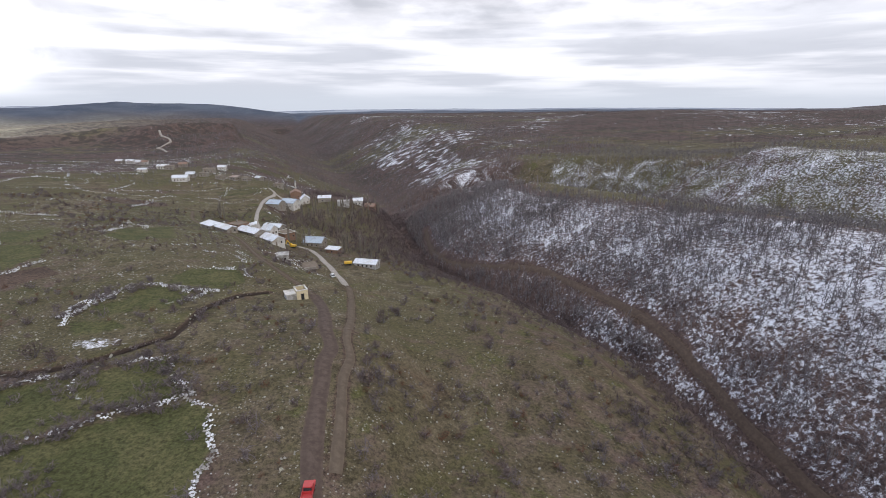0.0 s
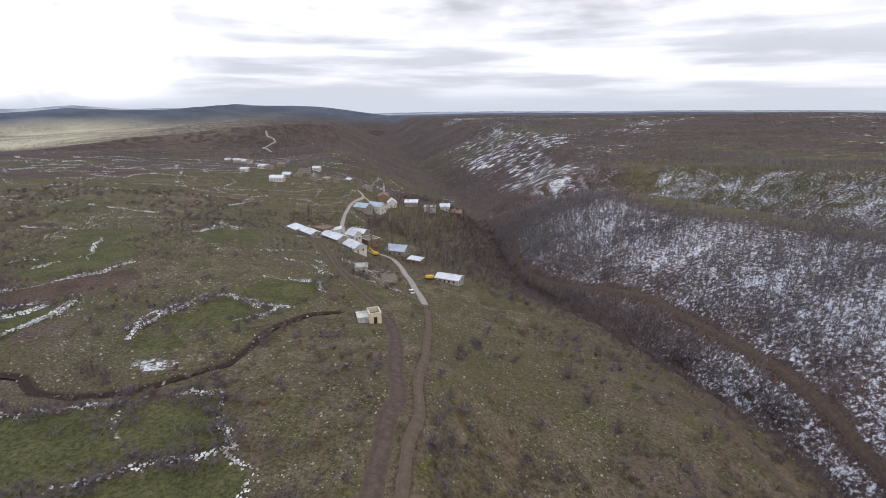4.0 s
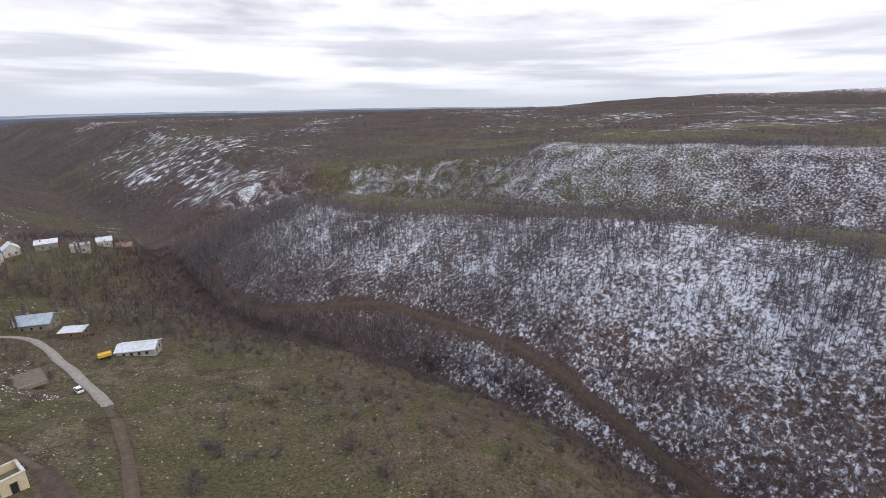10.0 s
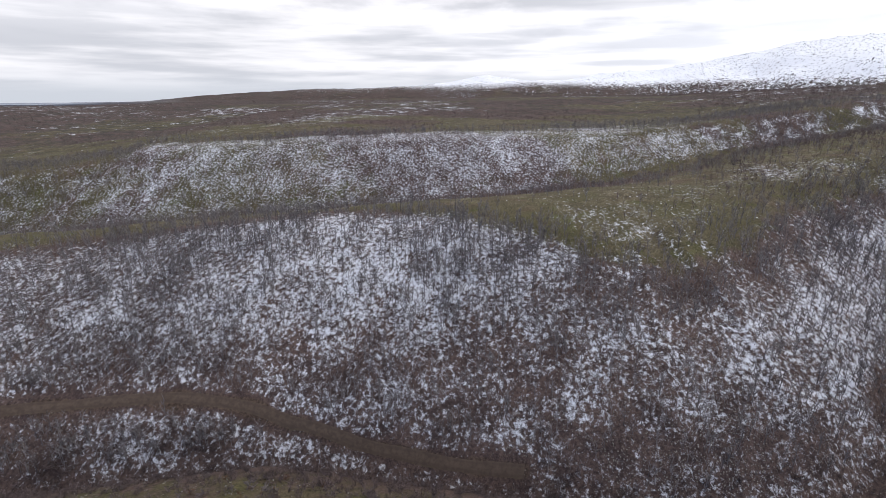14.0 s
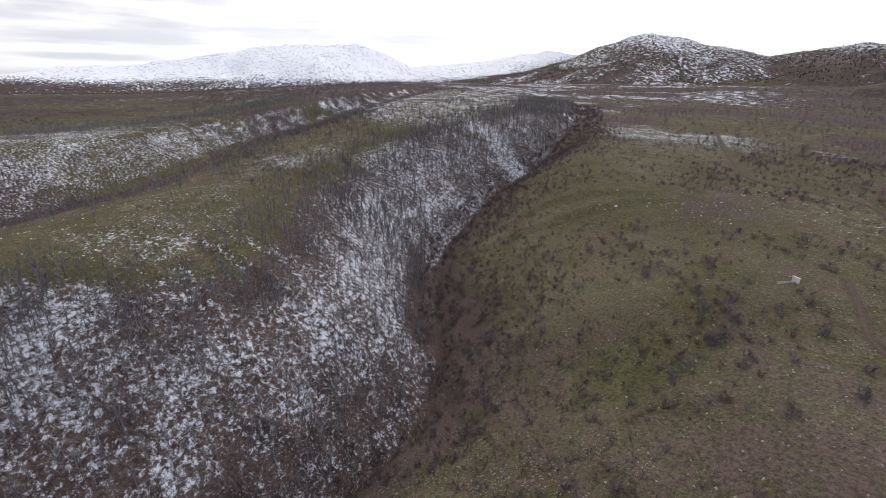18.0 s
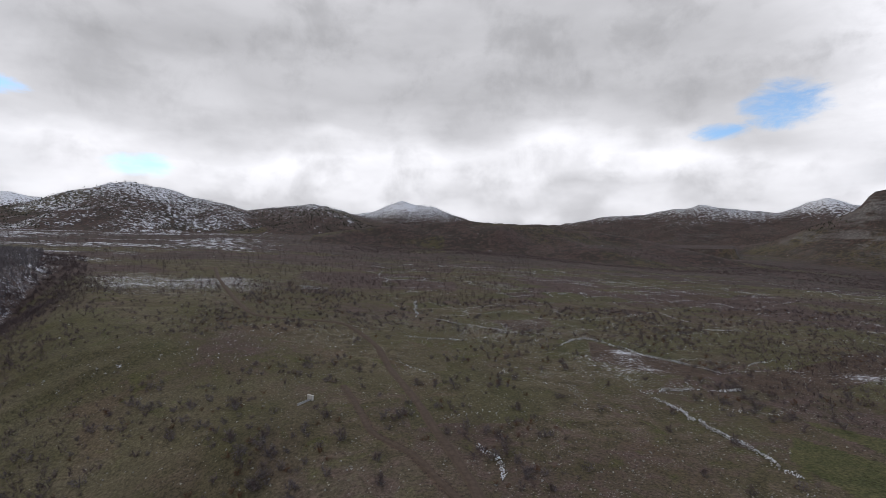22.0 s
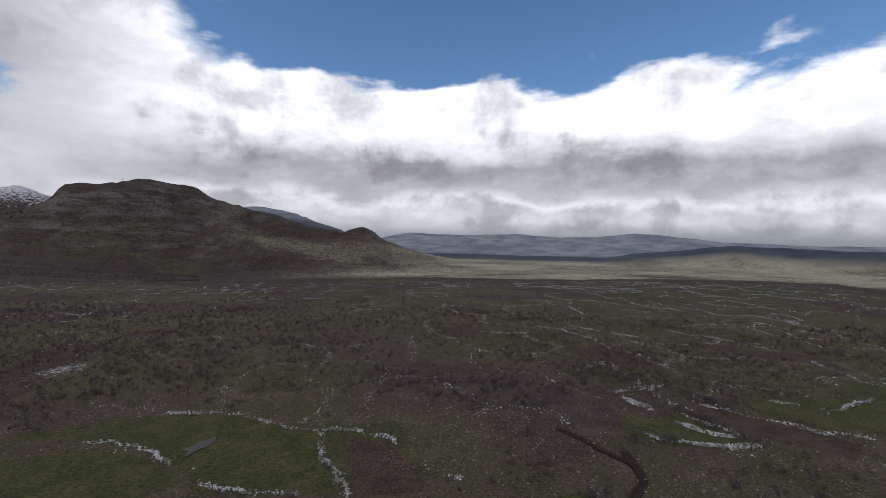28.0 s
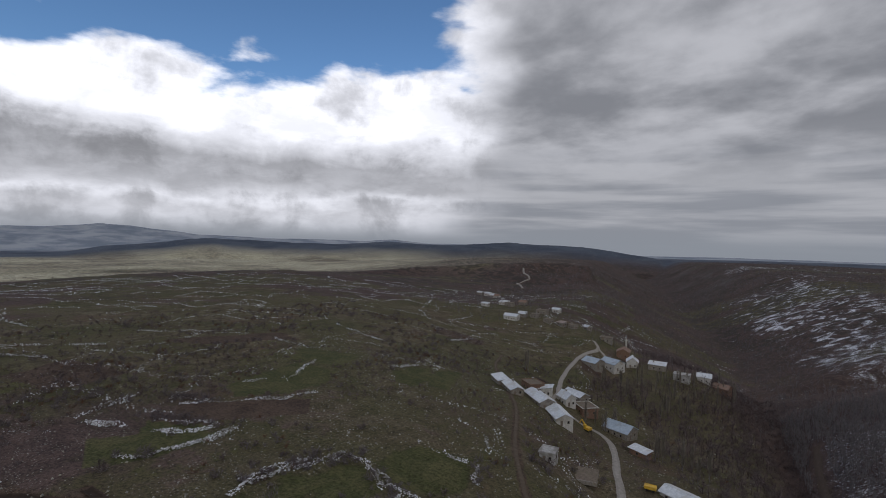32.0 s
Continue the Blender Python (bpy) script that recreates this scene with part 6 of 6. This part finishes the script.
def roofless_hut():
    """The small cream-walled hut beside the dirt road: one flat-roofed room and one open to the sky."""
    ob = tagged(new("roofless_hut"), "small cream hut with one roof fallen in", "hut")
    ob.matrix_world = pose(-32.3, 86.8, z_at(-32.3, 86.8), 0, 0, 28) @ Matrix.Scale(0.82, 4)
    t = 0.3
    walls = Geo()
    for box in ((0.0, -2.2, -0.8, 3.4, -2.2 + t, 3.0), (0.0, 2.2 - t, -0.8, 3.4, 2.2, 3.0), (3.4 - t, -2.2 + t, -0.8, 3.4, 2.2 - t, 3.0), (0.0, -2.2 + t, -0.8, t, 2.2 - t, 3.0)):
        walls.box(*box)
    part("wall", walls, CREAM, ob)
    part("floor", Geo().box(t, -2.2 + t, 1.6, 3.4 - t, 2.2 - t, 1.75), EARTH_ROOF, ob, "rubble inside the open room")
    rim = Geo()
    for box in ((-0.08, -2.28, 3.0, 3.48, -1.86, 3.16), (-0.08, 1.86, 3.0, 3.48, 2.28, 3.16), (3.06, -1.86, 3.0, 3.48, 1.86, 3.16), (-0.08, -1.86, 3.0, 0.34, 1.86, 3.16)):
        rim.box(*box)
    part("coping", rim, PLASTER, ob, "pale concrete coping")
    part("side_room", Geo().box(-3.0, -1.9, -0.8, -0.01, 2.0, 2.2), CONCRETE, ob, "grey side room")
    part("roof_slab", Geo().box(-3.2, -2.1, 2.2, -0.1, 2.2, 2.38), PLASTER, ob, "pale concrete roof slab")
    part("beam", Geo().box(-1.2, -2.0, 2.38, -0.95, 2.1, 2.62), PLASTER, ob)
    opening(ob, "door", 1.7, -2.2, 0.0, 1.0, 2.0, (0, -1), TIMBER, DARK_GLASS)
    opening(ob, "window", 3.4, 0.2, 1.0, 0.8, 0.9, (1, 0), TIMBER, DARK_GLASS)


def minaret(x, y):
    ob = tagged(new("minaret"), "slender white village minaret", "minaret")
    ob.matrix_world = pose(x, y, z_at(x, y)) @ Matrix.Scale(0.72, 4)
    part("base", Geo().box(-1.1, -1.1, -1, 1.1, 1.1, 3.0), PLASTER, ob)
    part("shaft", Geo().tube(0, 0, 3.0, 9.4, 0.75, 0.65, 14), PLASTER, ob)
    part("balcony", Geo().tube(0, 0, 9.4, 9.75, 0.7, 1.15, 14).tube(0, 0, 9.75, 10.4, 1.15, 1.15, 14), PLASTER, ob)
    part("upper_shaft", Geo().tube(0, 0, 10.4, 12.4, 0.55, 0.52, 14), PLASTER, ob)
    part("spire", Geo().tube(0, 0, 12.4, 15.0, 0.66, 0.03, 14), STEEL, ob, "grey pointed spire")


def pickup(x, y, turn):
    ob = tagged(new("pickup_truck"), "red pickup truck on the dirt road", "truck")
    ob.matrix_world = pose(x, y, z_at(x, y) + 0.12, 0, 0, turn) @ Matrix.Scale(1 / UNIT, 4)
    g = Geo()
    g.box(-0.85, -2.5, 0.5, 0.85, 2.5, 0.75).box(-0.88, 1.55, 0.75, 0.88, 2.5, 1.1)
    body = part("body", g, RED_PAINT, ob)
    cab = Geo().poly([(-0.85, 0.1, 0.75), (0.85, 0.1, 0.75), (0.85, 1.6, 0.75), (-0.85, 1.6, 0.75), (-0.75, 0.25, 1.85), (0.75, 0.25, 1.85), (0.75, 1.2, 1.85), (-0.75, 1.2, 1.85)],
                     ((4, 5, 6, 7), (0, 1, 5, 4), (1, 2, 6, 5), (2, 3, 7, 6), (3, 0, 4, 7)))
    cabin = part("cab", cab, RED_PAINT, ob)
    part("windscreen", Geo().poly([(-0.72, 1.575, 0.95), (0.72, 1.575, 0.95), (0.66, 1.27, 1.76), (-0.66, 1.27, 1.76)], ((0, 1, 2, 3),)), DARK_GLASS, cabin)
    part("rear_window", Geo().poly([(-0.66, 0.12, 1.15), (0.66, 0.12, 1.15), (0.62, 0.2, 1.7), (-0.62, 0.2, 1.7)], ((3, 2, 1, 0),)), DARK_GLASS, cabin)
    bed = Geo()
    bed.box(-0.9, -2.55, 0.75, -0.82, 0.0, 1.3).box(0.82, -2.55, 0.75, 0.9, 0.0, 1.3).box(-0.82, -2.55, 0.75, 0.82, -2.47, 1.3).box(-0.82, -0.08, 0.75, 0.82, 0.0, 1.3).box(-0.82, -2.47, 0.76, 0.82, -0.08, 0.86)
    part("cargo_bed", bed, RED_PAINT, ob, "red open cargo bed")
    for wx in (-0.8, 0.8):
        for wy in (-1.6, 1.6):
            wheel = part("wheel", Geo().wheel(wx, wy, 0.36, 0.36, 0.24), RUBBER, ob)
            part("rim", Geo().wheel(wx + math.copysign(0.125, wx), wy, 0.36, 0.2, 0.02), STEEL, wheel)
    for lx in (-0.6, 0.6):
        part("headlight", Geo().box(lx - 0.14, 2.5, 0.85, lx + 0.14, 2.53, 1.0), WHITE_PAINT, ob)


def car(x, y, turn):
    ob = tagged(new("car"), "white saloon car parked on the gravel road", "car")
    ob.matrix_world = pose(x, y, z_at(x, y) + 0.3, 0, 0, turn) @ Matrix.Scale(1 / UNIT, 4)
    g = Geo().box(-0.82, -2.1, 0.35, 0.82, 2.1, 0.85)
    part("body", g, WHITE_PAINT, ob)
    cabin = part("cabin", Geo().poly([(-0.8, -1.5, 0.85), (0.8, -1.5, 0.85), (0.8, 1.0, 0.85), (-0.8, 1.0, 0.85), (-0.65, -1.0, 1.4), (0.65, -1.0, 1.4), (0.65, 0.35, 1.4), (-0.65, 0.35, 1.4)],
                                 ((4, 5, 6, 7), (0, 1, 5, 4), (1, 2, 6, 5), (2, 3, 7, 6), (3, 0, 4, 7))), DARK_GLASS, ob, "dark glazed cabin")
    part("roof", Geo().box(-0.66, -1.02, 1.4, 0.66, 0.38, 1.44), WHITE_PAINT, cabin)
    for wx in (-0.74, 0.74):
        for wy in (-1.3, 1.35):
            part("wheel", Geo().wheel(wx, wy, 0.31, 0.31, 0.2), RUBBER, ob)


def excavator(x, y, turn):
    ob = tagged(new("excavator"), "yellow tracked excavator beside the road", "excavator")
    ob.matrix_world = pose(x, y, z_at(x, y) + 0.05, 0, 0, turn) @ Matrix.Scale(1 / UNIT, 4)
    for sx in (-1.0, 1.0):
        part("track", Geo().box(sx - 0.28, -1.8, 0.0, sx + 0.28, 1.8, 0.8), RUBBER, ob)
    part("body", Geo().box(-1.25, -2.1, 0.85, 1.25, 1.0, 2.0), YELLOW_PAINT, ob)
    cab = part("cab", Geo().box(-1.2, 0.1, 2.0, -0.2, 1.5, 3.0), YELLOW_PAINT, ob)
    part("cab_window", Geo().box(-1.1, 1.5, 2.2, -0.3, 1.53, 2.9), DARK_GLASS, cab)
    part("boom", Geo().box(0.1, 0, 0, 0.5, 4.0, 0.45, pose(0, 0.9, 1.6, 38)), YELLOW_PAINT, ob)
    part("arm", Geo().box(0.15, 0, -0.2, 0.45, 2.8, 0.2, pose(0, 4.0, 4.1, -62)), YELLOW_PAINT, ob)
    part("bucket", Geo().box(-0.2, 5.0, 1.0, 0.8, 5.9, 1.8), STEEL, ob)


def trailer(x, y, turn):
    ob = tagged(new("trailer"), "yellow farm trailer against the barn", "trailer")
    ob.matrix_world = pose(x, y, z_at(x, y) + 0.05, 0, 0, turn) @ Matrix.Scale(1 / UNIT, 4)
    bed = Geo().box(-1.2, -2.0, 0.9, 1.2, 2.0, 1.05)
    for b in ((-1.2, -2.0, -1.12, 2.0), (1.12, -2.0, 1.2, 2.0), (-1.12, -2.0, 1.12, -1.92), (-1.12, 1.92, 1.12, 2.0)):
        bed.box(b[0], b[1], 1.05, b[2], b[3], 1.9)
    part("bed", bed, YELLOW_PAINT, ob)
    part("load", Geo().box(-1.1, -1.9, 1.06, 1.1, 1.9, 1.75), YELLOW_PAINT, ob, "yellow tarpaulin over the load")
    for wx in (-1.0, 1.0):
        for wy in (-1.0, 1.0):
            part("wheel", Geo().wheel(wx, wy, 0.45, 0.45, 0.3), RUBBER, ob)
    part("drawbar", Geo().box(-0.06, 2.0, 0.8, 0.06, 3.4, 0.92), STEEL, ob)


def spring_trough(x, y, turn):
    ob = tagged(new("spring_fountain"), "white concrete spring fountain with a long trough", "fountain")
    ob.matrix_world = pose(x, y, z_at(x, y), 0, 0, turn) @ Matrix.Scale(0.75 / UNIT, 4)
    part("head_wall", Geo().box(-1.6, -0.4, -0.4, 1.6, 0.4, 2.1), PLASTER, ob)
    part("cap", Geo().box(-1.8, -0.6, 2.1, 1.8, 0.6, 2.3), PLASTER, ob)
    trough = Geo()
    for b in ((-0.5, -8.0, -0.38, -0.4), (0.38, -8.0, 0.5, -0.4), (-0.38, -8.0, 0.38, -7.85)):
        trough.box(b[0], b[1], -0.4, b[2], b[3], 0.55)
    trough.box(-0.38, -7.85, -0.4, 0.38, -0.4, 0.1)
    part("trough", trough, CONCRETE, ob)
    part("spout", Geo().box(-0.05, -0.75, 0.9, 0.05, -0.4, 1.0), STEEL, ob)


def garden(x, y, turn):
    """Stepped garden beds beside the concrete hut."""
    for k in range(3):
        ob = tagged(new("garden_terrace"), "low stone terrace of a bare garden", "terrace", "garden terraces")
        a = radians(turn)
        px, py = x - math.sin(a) * k * 3.4, y + math.cos(a) * k * 3.4
        ob.matrix_world = pose(px, py, z_at(px, py), 0, 0, turn)
        part("bed", Geo().box(-4.5, -1.3, -0.5, 4.5, 1.3, 0.35), EARTH_ROOF, ob)
        part("edging", Geo().box(-4.6, -1.55, -0.5, 4.6, -1.3, 0.45), RUBBLE, ob)


roofless_hut()
minaret(-99, 322)
pickup(-11.2, 17.6, 5)
car(-32.5, 130, 25)
excavator(-61, 180, 70)
trailer(-30.5, 149, 100)
spring_trough(46, -94, 150)
garden(-43, 134, 20)
PUDDLES = surface("shallow_water", rgb(0.06, 0.055, 0.04), rgb(0.10, 0.095, 0.07), 0.5, 0.55, 0.0, 0.0, None, 0.2)


def puddle(x, y, a, b):
    ring = [(x + math.cos(t) * a * (1 + 0.3 * math.sin(3 * t) + 0.14 * math.sin(7 * t)), y + math.sin(t) * b * (1 + 0.35 * math.cos(2 * t + 1) + 0.15 * math.sin(5 * t))) for t in np.linspace(0, 2 * math.pi, 28, endpoint=False)]
    z = max(z_at(*p) for p in ring) + 0.05
    g = Geo().poly([(*p, z) for p in ring] + [(*p, z - 0.5) for p in ring], [tuple(range(28))] + [(i, i + 28, (i + 1) % 28 + 28, (i + 1) % 28) for i in range(28)])
    tagged(new("puddle", g.mesh("puddle", PUDDLES)), "shallow puddle of melt water in a field", "puddle", kind="structure")


puddle(-77, -41, 3.6, 2.0)


# ---- single trees ----
def poplar(x, y, h, mesh_trunk, mesh_crown):
    ob = tagged(new("poplar"), "tall leafless poplar with upright pale twigs", "tree", "poplars of the grove")
    ob.matrix_world = pose(x, y, z_at(x, y), 0, 0, rng.uniform(0, 360)) @ Matrix.Diagonal((h, h, h, 1))
    for name, me in (("trunk", mesh_trunk), ("crown", mesh_crown)):
        child = new(name, me)
        child.parent = ob
    return ob


def poplar_meshes():
    trunk = Geo().tube(0, 0, -0.04, 0.92, 0.012, 0.003, 6).mesh("poplar_trunk", BARK)
    tris = []
    for _ in range(150):
        z = rng.uniform(0.12, 0.92)
        a = rng.uniform(0, 2 * math.pi)
        reach = 0.11 * (1 - abs(z - 0.45) * 0.9) * rng.uniform(0.5, 1.0)
        start = np.array([0, 0, z * 0.9])
        end = np.array([math.cos(a) * reach, math.sin(a) * reach, z + 0.12])
        tris += blade(start, end, 0.015)
        tris += blade((start + end) / 2, end + np.array([rng.normal() * 0.03, rng.normal() * 0.03, 0.06]), 0.013)
    return trunk, soup("poplar_crown", np.array(tris), POPLAR)


POPLARS = [poplar_meshes() for _ in range(3)]
for px, py in ((-62, 199), (-59, 203), (-57, 198), (-68, 258), (-76, 266), (-71, 280), (-67, 286), (-64, 292), (-55, 275), (-58, 296), (-54, 300), (-36, 186), (-33, 190), (-30, 184), (-28, 192),
               (-50, 322), (-44, 318), (-40, 330), (-46, 280), (-48, 262), (-60, 270), (-40, 296), (-36, 310), (-82, 262), (-52, 250), (-57, 240), (-105, 232), (-112, 240)):
    for k in range(2):
        poplar(px + rng.normal() * 2.5, py * 0.945 + rng.normal() * 2.5, rng.uniform(5.5, 9.5), *POPLARS[rng.integers(3)])

BIG_BUSHES = [(soup("bush_stems", shrub(14, 0, 0.04), BARK), soup("bush_twigs", shrub(5, 170, 0.024), TWIGS)) for _ in range(4)]


def big_bush(x, y, size):
    ob = tagged(new("bush"), "broad leafless grey-brown bush on stony grass", "bush", "bushes on the ridge")
    ob.matrix_world = pose(x, y, z_at(x, y), 0, 0, rng.uniform(0, 360)) @ Matrix.Diagonal((size, size, size * rng.uniform(0.8, 1.1), 1))
    for name, me in zip(("woody_base", "twig_crown"), BIG_BUSHES[rng.integers(4)]):
        child = new(name, me)
        child.parent = ob


for bx, by, size in ((-10, 80, 4.6), (13, 83, 4.4), (16, 74, 3.8), (-9, 50, 3.0), (-8, 44, 3.6), (20, 66, 3.4), (6, 62, 3.0), (25, 92, 3.4), (-66, 48, 4.0), (-52, 45, 2.4), (-8.5, 58, 2.6), (30, 60, 3.2),
                     (34, -74, 4.2), (48, -62, 3.8), (24, -58, 3.4), (40, -84, 3.6), (58, -76, 3.4), (22, -88, 3.2), (30, -48, 3.8), (12, -78, 3.0), (64, -92, 3.2), (38, -120, 3.4), (20, -110, 3.2), (-6, -92, 3.0)):
    big_bush(bx, by, size)
for _ in range(90):
    bx, by = rng.uniform(-120, 60), rng.uniform(-150, 120)
    if clear_of(np.array([bx]), np.array([by]), 3.0)[0] and along(NEAR_BED, np.array([bx]), np.array([by]))[0][0] > 22:
        big_bush(bx, by, rng.uniform(1.8, 3.4))


# The plan above is in survey units; lay it out in metres.
for ob in scene.objects:
    if ob.parent is None and ob.type in {"MESH", "EMPTY"}:
        ob.matrix_world = Matrix.Scale(UNIT, 4) @ ob.matrix_basis
